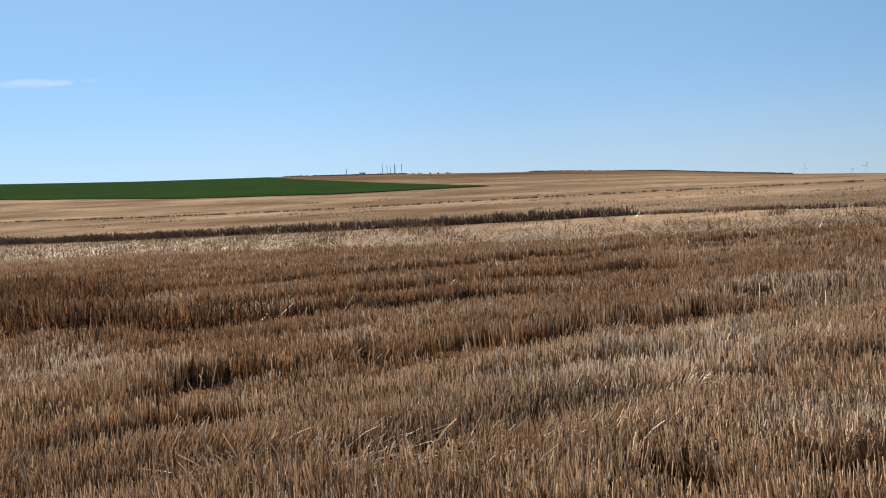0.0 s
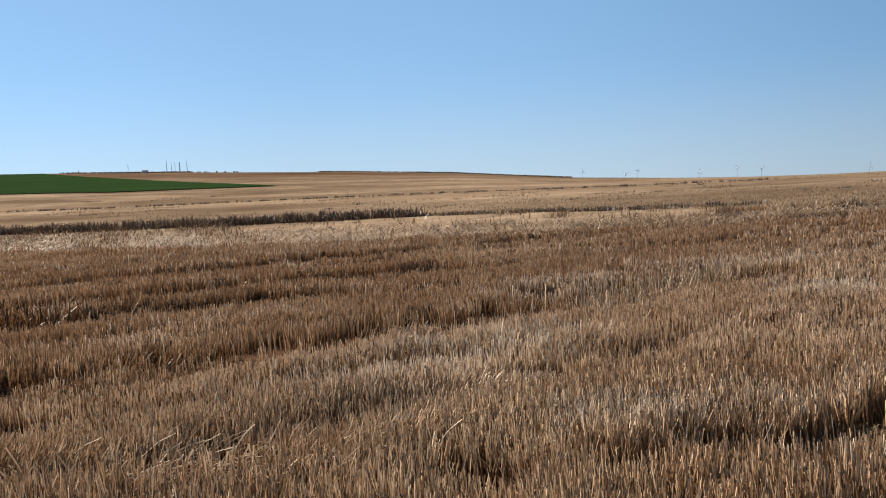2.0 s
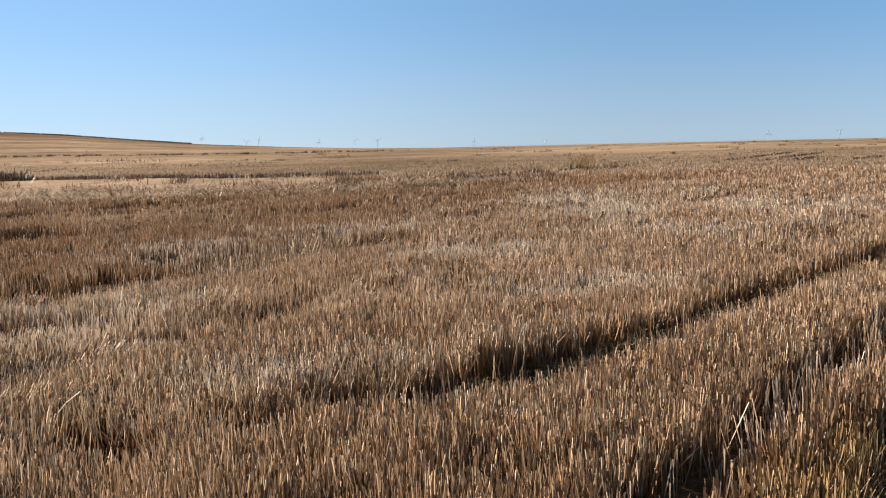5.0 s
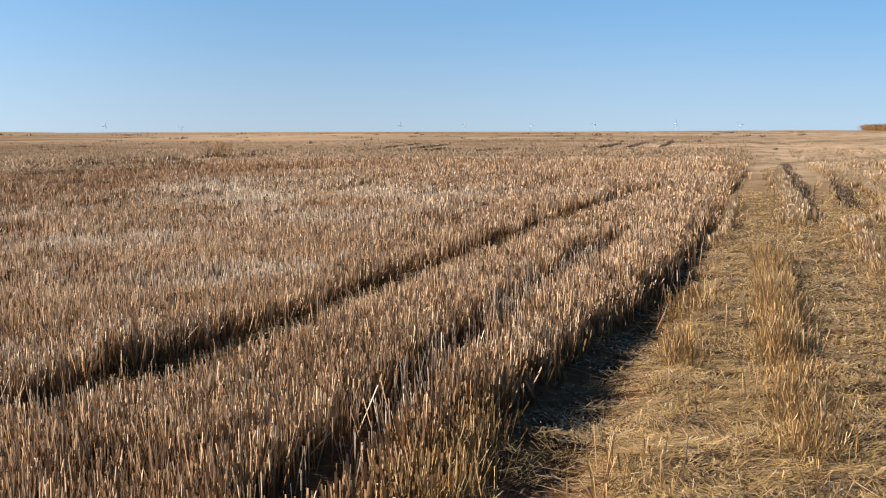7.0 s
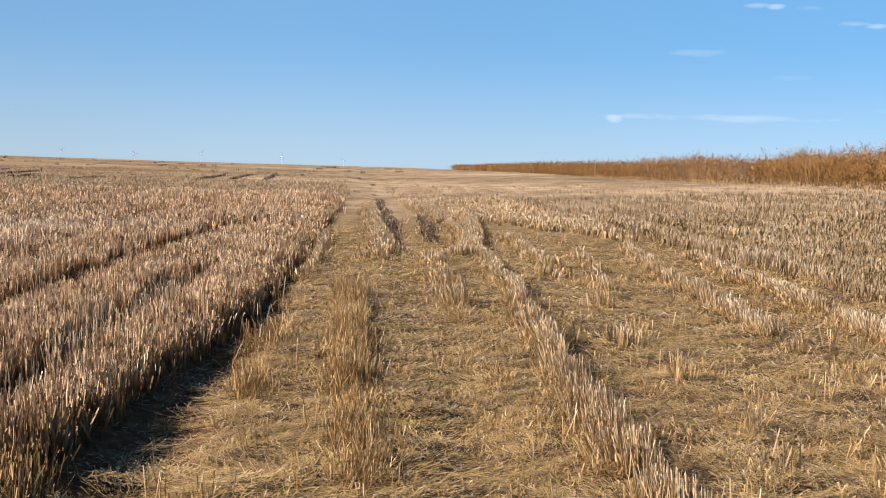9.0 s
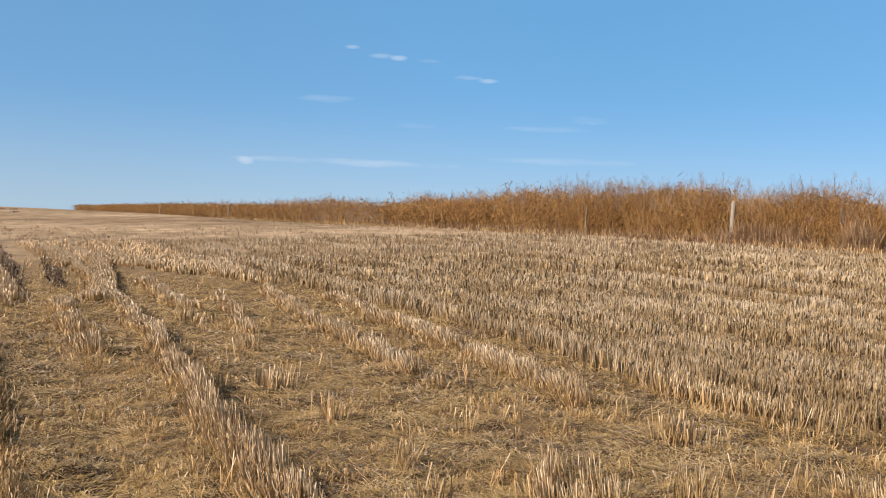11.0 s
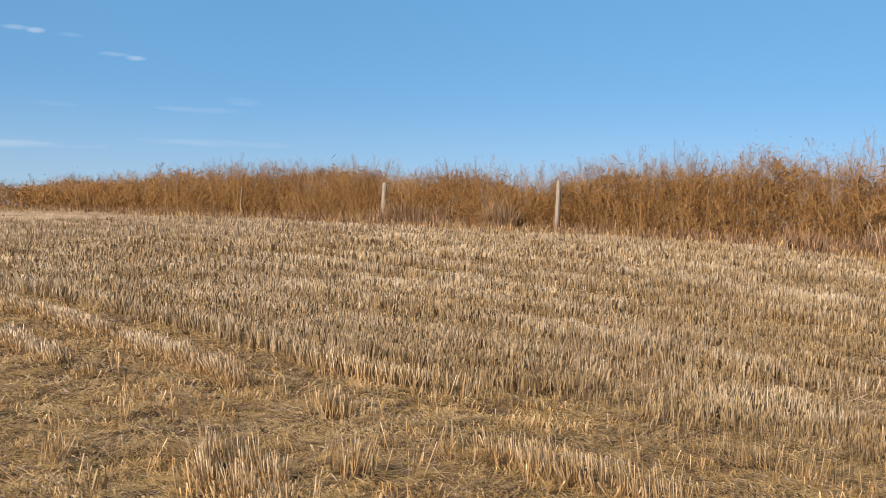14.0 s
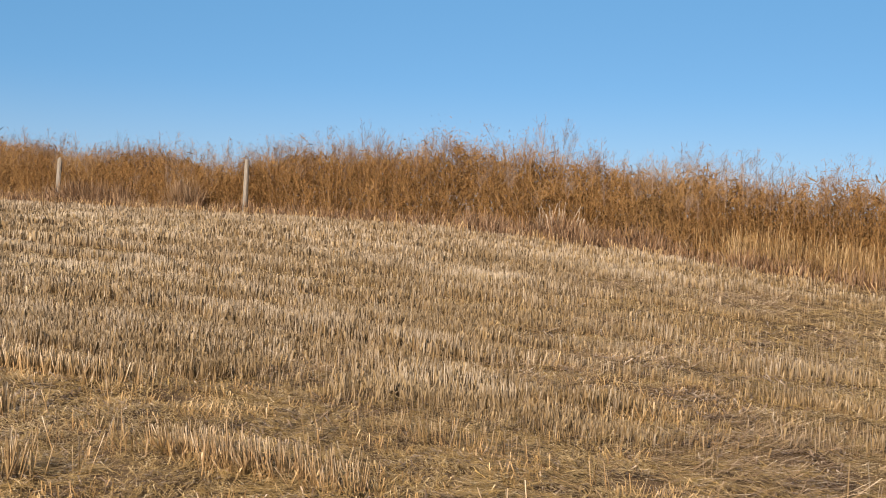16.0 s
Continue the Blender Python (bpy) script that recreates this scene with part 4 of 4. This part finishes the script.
weeds("corner_weeds", GOLD_WEED, "golden weeds in a clump at the corner of the stubble", [-1.36, -1.42, -1.5], [3.9, 4.5, 5.3], 1500, 0.10, 0.17, 0.0042, 0.35, 1.5)
# more dark stalks imitating the shade along the far rut edges
weeds("rut_shade", DITCH_WEED, "short dark line standing in for shade in an old wheel rut", [0.75, 0.85, 0.7], [19, 30, 46], 1400, 0.09, 0.09, 0.02, 0.6, 0.5)
weeds("rut_shade", DITCH_WEED, "short dark line standing in for shade in an old wheel rut", [1.5, 1.75, 2.0], [21, 28, 36], 700, 0.1, 0.09, 0.02, 0.6, 0.3)


# ---------------------------------------------------------------- hedge and fence
def part(name, me, parent, label=""):
    ob = new(name, me)
    ob.parent = parent
    return tagged(ob, label) if label else ob


def strands(paths, w0, w1, sides=1):
    """Thin tapering strands along point rows: paths is (count, levels, 3)."""
    n, m, _ = paths.shape
    az = rng.uniform(0, 2 * np.pi, n)
    ring = []
    for k in range(m):
        wd = w0 + (w1 - w0) * k / (m - 1)
        for s in range(3):
            a = az + s * 2 * np.pi / 3
            ring.append(paths[:, k] + np.stack([np.cos(a), np.sin(a), 0 * a], -1) * wd / 2)
    v = np.stack(ring, 1)
    f = [(3 * k + s, 3 * k + (s + 1) % 3, 3 * k + 3 + (s + 1) % 3, 3 * k + 3 + s) for k in range(m - 1) for s in range(sides)]
    q = np.array(f)[None] + (np.arange(n) * 3 * m)[:, None, None]
    return v.reshape(-1, 3), q.reshape(-1, 4), np.tile(np.repeat(np.linspace(0, 1, m), 3), n)


def shrub_meshes(stems, sides, twigs, flecks, leaders, size):
    """Many upright stems from a broad stool, ascending side shoots and twigs, dry flecks, and feathery plumes above."""
    u = np.linspace(0, 1, 5)
    bx, by = rng.normal(0, 0.36, stems), rng.normal(0, 0.36, stems)
    hh = rng.uniform(1.55, 2.1, stems) * (1.0 - 0.3 * np.clip(np.hypot(bx, by), 0, 1.1) ** 2)
    dx, dy = bx * 0.75 + rng.normal(0, 0.22, stems), by * 0.75 + rng.normal(0, 0.22, stems)
    P = np.stack([bx[:, None] + dx[:, None] * u ** 1.4, by[:, None] + dy[:, None] * u ** 1.4, hh[:, None] * u], -1)
    P += rng.normal(0, 0.05, P.shape) * u[None, :, None]
    stem = mesh_from("stool", *strands(P, 0.017 * size, 0.006 * size, 2)[:2], HEDGE_STEM)

    def on(rows, pick, f):
        k = np.minimum((f * (rows.shape[1] - 1)).astype(int), rows.shape[1] - 2)
        g = (f * (rows.shape[1] - 1) - k)[:, None]
        return rows[pick, k] * (1 - g) + rows[pick, k + 1] * g

    def shoots(rows, count, lo, hi, long, rise):
        start = on(rows, rng.integers(0, len(rows), count), rng.uniform(lo, hi, count))
        a, ln = rng.uniform(0, 2 * np.pi, count), rng.uniform(*long, count)
        up = rng.uniform(*rise, count)
        step = np.stack([np.cos(a) * ln * np.sqrt(1 - up ** 2), np.sin(a) * ln * np.sqrt(1 - up ** 2), ln * up], -1)
        return start, step

    s, st = shoots(P, sides, 0.12, 0.95, (0.25, 0.6), (0.25, 0.9))
    S = np.stack([s, s + st * 0.5 + rng.normal(0, 0.02, (sides, 3)), s + st * np.array([0.85, 0.85, 1.1])], 1)
    s, st = shoots(S, twigs, 0.1, 1.0, (0.07, 0.24), (-0.4, 0.9))
    T = np.stack([s, s + st], 1)
    crown = [strands(S, 0.011 * size, 0.006 * size), strands(T, 0.007 * size, 0.004 * size)]
    # dry leaf flecks along the twigs
    c = T[rng.integers(0, twigs, flecks), 1] + rng.normal(0, 0.05, (flecks, 3))
    c[:, 2] = np.maximum(c[:, 2] * np.where(rng.uniform(0, 1, flecks) < 0.3, rng.uniform(0.1, 0.9, flecks), 1.0), 0.03)
    e1 = rng.normal(0, 1, (flecks, 3)) + np.array([0, 0, 0.9])
    e1 /= np.linalg.norm(e1, axis=1)[:, None]
    e2 = np.cross(e1, rng.normal(0, 1, (flecks, 3)))
    e2 /= np.linalg.norm(e2, axis=1)[:, None] + 1e-6
    l1, l2 = rng.uniform(0.012, 0.04, (flecks, 1)) * size, rng.uniform(0.004, 0.008, (flecks, 1)) * size
    fl = np.stack([c - e1 * l1, c + e2 * l2, c + e1 * l1, c - e2 * l2], 1).reshape(-1, 3)
    crown.append((fl, np.arange(flecks * 4).reshape(-1, 4), None))

    def joined(name, heaps, mat):
        at = np.cumsum([0] + [len(h[0]) for h in heaps])
        v = np.concatenate([h[0] for h in heaps])
        return mesh_from(name, v, np.concatenate([h[1] + a for h, a in zip(heaps, at)]), mat, np.ones(len(v)))

    # feathery plumes: leading shoots with ascending twigs that fork again, broad below and narrowing to a point
    top = P[rng.integers(0, stems, leaders), 4] - np.array([0, 0, 0.25])
    ln = rng.uniform(0.35, 0.75, leaders)
    way = np.stack([rng.normal(0, 0.2, leaders), rng.normal(0, 0.2, leaders), np.ones(leaders)], -1) * ln[:, None]
    A = np.stack([top, top + way * 0.5 + rng.normal(0, 0.015, (leaders, 3)), top + way], 1)
    pk, f = np.repeat(np.arange(leaders), 14), rng.uniform(0.1, 0.95, leaders * 14)
    s = on(A, pk, f)
    a, tl = rng.uniform(0, 2 * np.pi, len(f)), rng.uniform(0.14, 0.34, len(f)) * (1.1 - 0.75 * f)
    B = np.stack([s, s + np.stack([np.cos(a) * tl * 0.75, np.sin(a) * tl * 0.75, tl * 0.75], -1)], 1)
    s = on(B, rng.integers(0, len(B), leaders * 30), rng.uniform(0.3, 1.0, leaders * 30))
    C = np.stack([s, s + rng.normal(0, 0.035, (leaders * 30, 3)) + np.array([0, 0, 0.035])], 1)
    return stem, joined("crown", crown, HEDGE_TWIG), joined("plume", [strands(A, 0.010 * size, 0.005 * size), strands(B, 0.0065 * size, 0.004 * size), strands(C, 0.006 * size, 0.004 * size)], HEDGE_TIP)


def shrub(meshes, label):
    ob = new("shrub")
    for nm, me in zip(("stool", "crown", "plume"), meshes):
        tagged(part(nm, me, ob), kind="stuff")
    return tagged(ob, label, "shrub", "hedge of dry shrubs")


NEAR_SHRUBS = [shrub_meshes(20, 170, 800, 650, k, 1.0) for k in (8, 18, 11, 24, 9, 15)]
FAR_SHRUBS = [shrub_meshes(16, 80, 260, 220, k, 1.7) for k in (2, 4, 3)]
LABEL = "leafless orange-brown shrub with dense upright stems in a hedge"


def put(ob, x, y, sx, sz, turn):
    ob.matrix_basis = Matrix.Translation((x, y, float(terrain(x, y)) - 0.05)) @ Matrix.Rotation(turn, 4, "Z") @ Matrix.Diagonal((sx, sx, sz, 1))


# height of the hedge along the field edge
HEDGE_Y = [-12, 4, 6, 8, 9, 11, 12.5, 15, 16.7, 18, 20, 22.4, 24.4, 26.2, 28.3, 30.5, 34, 36, 40, 45, 50, 56, 60, 65, 73, 79, 90, 107, 140, 200, 330]
HEDGE_Z = [2.76, 2.76, 2.39, 2.49, 2.7, 2.33, 2.54, 2.6, 2.76, 2.6, 2.7, 2.28, 2.07, 1.85, 2.28, 2.17, 2.12, 2.49, 2.6, 2.33, 2.6, 2.39, 2.23, 2.33, 1.91, 2.12, 2.44, 2.01, 1.85, 1.8, 1.7]


def build_hedge():
    first = {}

    def place(kinds, key, x, y, sx, sz):
        i = int(rng.integers(0, len(kinds)))
        if (key, i) not in first:
            first[key, i] = shrub(kinds[i], LABEL)
            ob = first[key, i]
        else:
            ob = copy_thing(first[key, i], Matrix.Identity(4))
        put(ob, x, y, sx, sz, rng.uniform(0, 6.28))

    for row, gap, amp in ((26.8, 1.0, 0.93), (27.9, 1.1, 1.03)):
        y = -10.0
        while y < 52:
            top = np.interp(y, HEDGE_Y, HEDGE_Z) * amp * rng.uniform(0.86, 1.17)
            place(NEAR_SHRUBS, "near", row + rng.normal(0, 0.25), y, rng.uniform(0.85, 1.3), top / 2.12)
            y += gap * rng.uniform(0.75, 1.3)
    for row in (26.9, 29.0):
        y = 52.0
        while y < 330:
            top = np.interp(y, HEDGE_Y, HEDGE_Z) * rng.uniform(0.84, 1.16)
            place(FAR_SHRUBS, "far", row + rng.normal(0, 0.4), y, rng.uniform(1.4, 2.0), top / 2.2)
            y += rng.uniform(2.0, 2.8) * (1 + y / 200)


build_hedge()
weeds("hedge_foot_weeds", WEED, "brown weeds at the foot of the hedge", [25.7, 25.5, 25.7, 25.9], [-8, 10, 40, 70], 12000, 0.4, 0.36, 0.018, 0.7, 0.9)
weeds("hedge_foot_grass", GOLD_WEED, "tan dry grass along the field edge", [24.6, 24.4, 24.6, 25.0], [-8, 10, 40, 120], 6000, 0.35, 0.24, 0.02, 0.4, 0.2)


def build_thicket(name, y0, y1, n, depth, big, row=27.3, low=0.96, mat=HEDGE_TWIG):
    """Tangled twigs that fill the hedge between its shrubs, lower between the domes."""
    y = rng.uniform(y0, y1, n)
    x = row + rng.normal(0, depth, n)
    top = np.interp(y, HEDGE_Y, HEDGE_Z) * (0.985 + 0.10 * wobble(y, 0.3 * x, 1.7, 71) + 0.09 * wobble(y, 0.6 * x, 0.5, 73) + 0.04 * wobble(y, x, 5.0, 72))
    top = top * (1.0 - 0.10 * np.abs(rng.normal(0, 1, n)).clip(0, 2.5) + 0.22 * (rng.uniform(0, 1, n) < 0.08) * rng.uniform(0, 1, n))
    z = top * low * rng.uniform(0, 1, n) ** 0.62
    c = np.stack([x, y, terrain(x, y) + z], -1)
    e1 = rng.normal(0, 1, (n, 3)) + np.array([0, 0, 0.5])
    e1 /= np.linalg.norm(e1, axis=1)[:, None]
    e2 = np.cross(e1, rng.normal(0, 1, (n, 3)))
    e2 /= np.linalg.norm(e2, axis=1)[:, None] + 1e-6
    l1, l2 = rng.uniform(0.025, 0.075, (n, 1)) * big, rng.uniform(0.0038, 0.0075, (n, 1)) * big
    v = np.stack([c - e1 * l1, c + e2 * l2, c + e1 * l1, c - e2 * l2], 1).reshape(-1, 3)
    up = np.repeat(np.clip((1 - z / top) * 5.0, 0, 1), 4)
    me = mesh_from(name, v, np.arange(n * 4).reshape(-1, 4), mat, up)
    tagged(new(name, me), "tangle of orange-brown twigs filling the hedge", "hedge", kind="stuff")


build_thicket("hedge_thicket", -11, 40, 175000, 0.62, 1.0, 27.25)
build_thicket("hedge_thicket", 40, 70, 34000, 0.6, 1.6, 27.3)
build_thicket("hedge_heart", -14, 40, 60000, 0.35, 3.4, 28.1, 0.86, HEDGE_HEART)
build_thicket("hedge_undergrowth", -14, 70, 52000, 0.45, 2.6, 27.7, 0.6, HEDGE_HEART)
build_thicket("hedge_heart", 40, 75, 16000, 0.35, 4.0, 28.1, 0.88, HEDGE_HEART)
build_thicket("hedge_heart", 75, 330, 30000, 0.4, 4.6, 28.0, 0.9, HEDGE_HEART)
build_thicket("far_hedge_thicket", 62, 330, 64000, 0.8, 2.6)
weeds("bent_branches", STUBBLE_PALE, "pale bent dead branches fanning out of the hedge", [26.1, 26.0], [11.6, 12.7], 70, 0.3, 0.8, 0.016, 0.85, 3.0)
weeds("reed_clump", GOLD_WEED, "tall golden reeds standing before the hedge", [26.3, 26.2, 26.3], [2.0, 5.5, 8.2], 1500, 0.3, 0.7, 0.012, 0.35, 0.4)
weeds("grey_brush", WEED, "low grey-brown brush at the hedge foot", [25.9, 26.0, 25.9], [9.6, 12.0, 15.0], 3000, 0.3, 0.5, 0.014, 0.6, 0.5)
weeds("grey_brush", WEED, "low grey-brown brush at the hedge foot", [26.0, 26.0], [25.6, 26.5], 900, 0.15, 0.75, 0.014, 0.4, 2.0)
weeds("grey_brush", WEED, "low grey-brown brush at the hedge foot", [26.2, 26.2], [29.0, 33.0], 2400, 0.25, 0.7, 0.014, 0.6, 1.0)
weeds("field_scrub", DITCH_WEED, "dark low scrub in a line across the stubble", [-26.6, -26.0, -25.4, -25.0, -24.2], [31.0, 35.0, 41.0, 46.0, 50.0], 1500, 0.35, 0.24, 0.016, 0.7, -0.15)
bush = shrub(shrub_meshes(24, 170, 700, 1500, 2, 1.9), "low rounded dry bush standing alone in the stubble")
put(bush, -24.7, 45.5, 0.62, 0.5, 1.0)
tagged(bush, group="lone bushes")


def fence_post(x, y, tall, r, lean):
    """A split wooden post: uneven eight-sided section, chamfered worn top."""
    bm = bmesh.new()
    rings = []
    for k, (z, f) in enumerate([(-0.1, 1.05), (0.2, 1.03), (tall * 0.5, 1.0), (tall * 0.9, 0.97), (tall - 0.03, 0.92), (tall, 0.7)]):
        rings.append([bm.verts.new((math.cos(s * math.pi / 4) * r * f * (1 + 0.12 * math.sin(s * 2.3 + x)) + random.uniform(-.004, .004), math.sin(s * math.pi / 4) * r * f * (1 + 0.1 * math.cos(s * 1.7 + y)), z + (random.uniform(-.02, .02) if k > 3 else 0))) for s in range(8)])
    for a, c in zip(rings, rings[1:]):
        for s in range(8):
            bm.faces.new((a[s], a[(s + 1) % 8], c[(s + 1) % 8], c[s]))
    bm.faces.new(rings[-1])
    bm.faces.new(rings[0][::-1])
    me = bpy.data.meshes.new("fence_post")
    bm.to_mesh(me)
    bm.free()
    me.materials.append(POST)
    ob = new("fence_post", me)
    ob.matrix_basis = Matrix.Translation((x, y, float(terrain(x, y)))) @ Matrix.Rotation(radians(lean), 4, "Y")
    tagged(ob, "weathered pale grey wooden fence post before the hedge", "fence post", "fence posts along the hedge")


for y, top, r, lean in [(23.4, 2.78, 0.085, 1.2), (32.5, 2.74, 0.08, 2.5), (120.0, 2.25, 0.1, 1.0), (169.0, 2.15, 0.11, 3.0), (267.0, 1.85, 0.14, 0.0), (289.0, 1.85, 0.14, 0.0), (43.0, 2.45, 0.035, 2.0)]:
    fence_post(26.0, y, top - float(terrain(26.0, y)), r, lean)


# ---------------------------------------------------------------- far off: masts, shed, wind turbines
def tube(bm, a, b, r0, r1, sides=8):
    a, b = Vector(a), Vector(b)
    m = Matrix.Translation(a) @ (b - a).to_track_quat("Z", "Y").to_matrix().to_4x4()
    h = (b - a).length
    lo = [bm.verts.new(m @ Vector((math.cos(s * 2 * math.pi / sides) * r0, math.sin(s * 2 * math.pi / sides) * r0, 0))) for s in range(sides)]
    hi = [bm.verts.new(m @ Vector((math.cos(s * 2 * math.pi / sides) * r1, math.sin(s * 2 * math.pi / sides) * r1, h))) for s in range(sides)]
    for s in range(sides):
        bm.faces.new((lo[s], lo[(s + 1) % sides], hi[(s + 1) % sides], hi[s]))
    bm.faces.new(hi)
    bm.faces.new(lo[::-1])


def bm_mesh(name, bm, mat):
    bmesh.ops.recalc_face_normals(bm, faces=bm.faces)
    me = bpy.data.meshes.new(name)
    bm.to_mesh(me)
    bm.free()
    me.materials.append(mat)
    return me


def polar(az, r):
    return -r * math.sin(radians(az)), r * math.cos(radians(az))


def mast(az, r, tall, w):
    x, y = polar(az, r)
    ob = new("radio_mast")
    ob.location = (x, y, float(terrain(x, y)))
    bm = bmesh.new()
    for s in range(3):
        a = s * 2 * math.pi / 3
        tube(bm, (math.cos(a) * w, math.sin(a) * w, -1), (math.cos(a) * w * 0.6, math.sin(a) * w * 0.6, tall), w * 0.32, w * 0.26, 5)
    for k in range(9):
        z0, z1 = tall * k / 9, tall * (k + 1) / 9
        for s in range(3):
            a, c = s * 2 * math.pi / 3, (s + 1) * 2 * math.pi / 3
            tube(bm, (math.cos(a) * w * 0.8, math.sin(a) * w * 0.8, z0), (math.cos(c) * w * 0.8, math.sin(c) * w * 0.8, z1), w * 0.18, w * 0.18, 4)
    part("lattice", bm_mesh("lattice", bm, GREY), ob)
    bm = bmesh.new()
    tube(bm, (0, 0, tall), (0, 0, tall * 1.12), w * 0.2, w * 0.1, 5)
    part("antenna", bm_mesh("antenna", bm, GREY), ob)
    tagged(ob, "slim grey lattice radio mast on the hilltop", "mast", "masts on the hill")


for az, tall, w in [(72.19, 10, 0.35), (70.27, 15, 0.35), (70.03, 13, 0.3), (69.85, 13, 0.3), (69.61, 13, 0.75), (69.24, 14, 0.4), (74.6, 4, 0.4)]:
    mast(az, 1440, tall, w)


def shed(az, r):
    x, y = polar(az, r)
    ob = new("shed")
    ob.matrix_basis = Matrix.Translation((x, y, float(terrain(x, y)))) @ Matrix.Rotation(radians(az), 4, "Z")
    bm = bmesh.new()
    c = [(-4, -3), (4, -3), (4, 3), (-4, 3)]
    lo, hi = [bm.verts.new((*p, -1)) for p in c], [bm.verts.new((*p, 2.4)) for p in c]
    for s in range(4):
        bm.faces.new((lo[s], lo[(s + 1) % 4], hi[(s + 1) % 4], hi[s]))
    bm.faces.new(hi)
    part("wall", bm_mesh("wall", bm, SHED), ob)
    bm = bmesh.new()
    p = [bm.verts.new(q) for q in [(-4.3, -3.3, 2.4), (4.3, -3.3, 2.4), (4.3, 0, 3.8), (-4.3, 0, 3.8), (4.3, 3.3, 2.4), (-4.3, 3.3, 2.4)]]
    bm.faces.new((p[0], p[1], p[2], p[3]))
    bm.faces.new((p[3], p[2], p[4], p[5]))
    bm.faces.new((p[0], p[3], p[5]))
    bm.faces.new((p[1], p[4], p[2]))
    part("roof", bm_mesh("roof", bm, GREY), ob)
    tagged(ob, "small pale shed on the hilltop beside the masts", "shed")


shed(71.36, 1445)


def turbine(az, r, el, spin):
    """Hub at that elevation: tapered tower, nacelle, hub and three blades."""
    x, y = polar(az, r)
    hub = 1.6 + r * math.tan(radians(el))
    tall = 62.0
    ob = new("wind_turbine")
    ob.matrix_basis = Matrix.Translation((x, y, hub - tall)) @ Matrix.Rotation(radians(az + 20), 4, "Z")
    bm = bmesh.new()
    tube(bm, (0, 0, -30), (0, 0, tall), 0.7, 0.5, 12)
    part("tower", bm_mesh("tower", bm, WHITE), ob)
    bm = bmesh.new()
    tube(bm, (0, -3.5, tall + 1), (0, 6, tall + 1), 1.2, 0.9, 8)
    part("nacelle", bm_mesh("nacelle", bm, WHITE), ob)
    bm = bmesh.new()
    tube(bm, (0, -5.5, tall + 1), (0, -3.5, tall + 1), 0.5, 1.0, 8)
    part("hub", bm_mesh("hub", bm, WHITE), ob)
    for k in range(3):
        a = radians(spin + 120 * k)
        d, s = Vector((math.sin(a), 0, math.cos(a))), Vector((math.cos(a), 0, -math.sin(a)))
        c = Vector((0, -4.5, tall + 1))
        bm = bmesh.new()
        sec = []
        for t, ch, th in ((0.03, 0.8, 0.7), (0.2, 1.4, 0.5), (0.6, 0.9, 0.3), (1.0, 0.3, 0.1)):
            o = c + d * (17 * t)
            sec.append([bm.verts.new(o + s * (ch * 0.35)), bm.verts.new(o + Vector((0, th / 2, 0))), bm.verts.new(o - s * (ch * 0.65)), bm.verts.new(o - Vector((0, th / 2, 0)))])
        for p, q in zip(sec, sec[1:]):
            for i in range(4):
                bm.faces.new((p[i], p[(i + 1) % 4], q[(i + 1) % 4], q[i]))
        bm.faces.new(sec[-1])
        part("blade", bm_mesh("blade", bm, WHITE), ob)
    tagged(ob, "white three-bladed wind turbine far off on the plain", "wind turbine", "wind farm on the horizon")


for az, el, spin in [(48.45, .55, 0), (45.55, .45, 30), (46.2, .3, 70), (42.4, .2, 10), (40.5, .3, 95), (39.3, .2, 50), (34.15, .06, 20), (30.4, -.05, 60), (18.97, .08, 5), (15.55, .08, 45), (12.0, 0.0, 85), (8.68, .12, 30), (4.5, .1, 10), (1.24, 0, 70)]:
    turbine(az, 4300, el, spin)


def crest_scrub():
    a = np.radians(rng.uniform(49, 75.5, 2600))
    r = rng.uniform(1440, 1500, 2600)
    x, y = -r * np.sin(a), r * np.cos(a)
    k = wobble(x, y, 130.0, 41)
    keep = k > -0.3
    x, y = x[keep], y[keep]
    n = len(x)
    stuff("crest_scrub", DARK_WEED, "dark low scrub along the crest of the hill", "scrub", x, y, terrain(x, y) - 0.2, rng.uniform(0.8, 2.0, n), rng.uniform(1.0, 3.0, n), np.abs(rng.normal(0, 0.2, n)), rng.uniform(0, 6.28, n), sides=2)


crest_scrub()
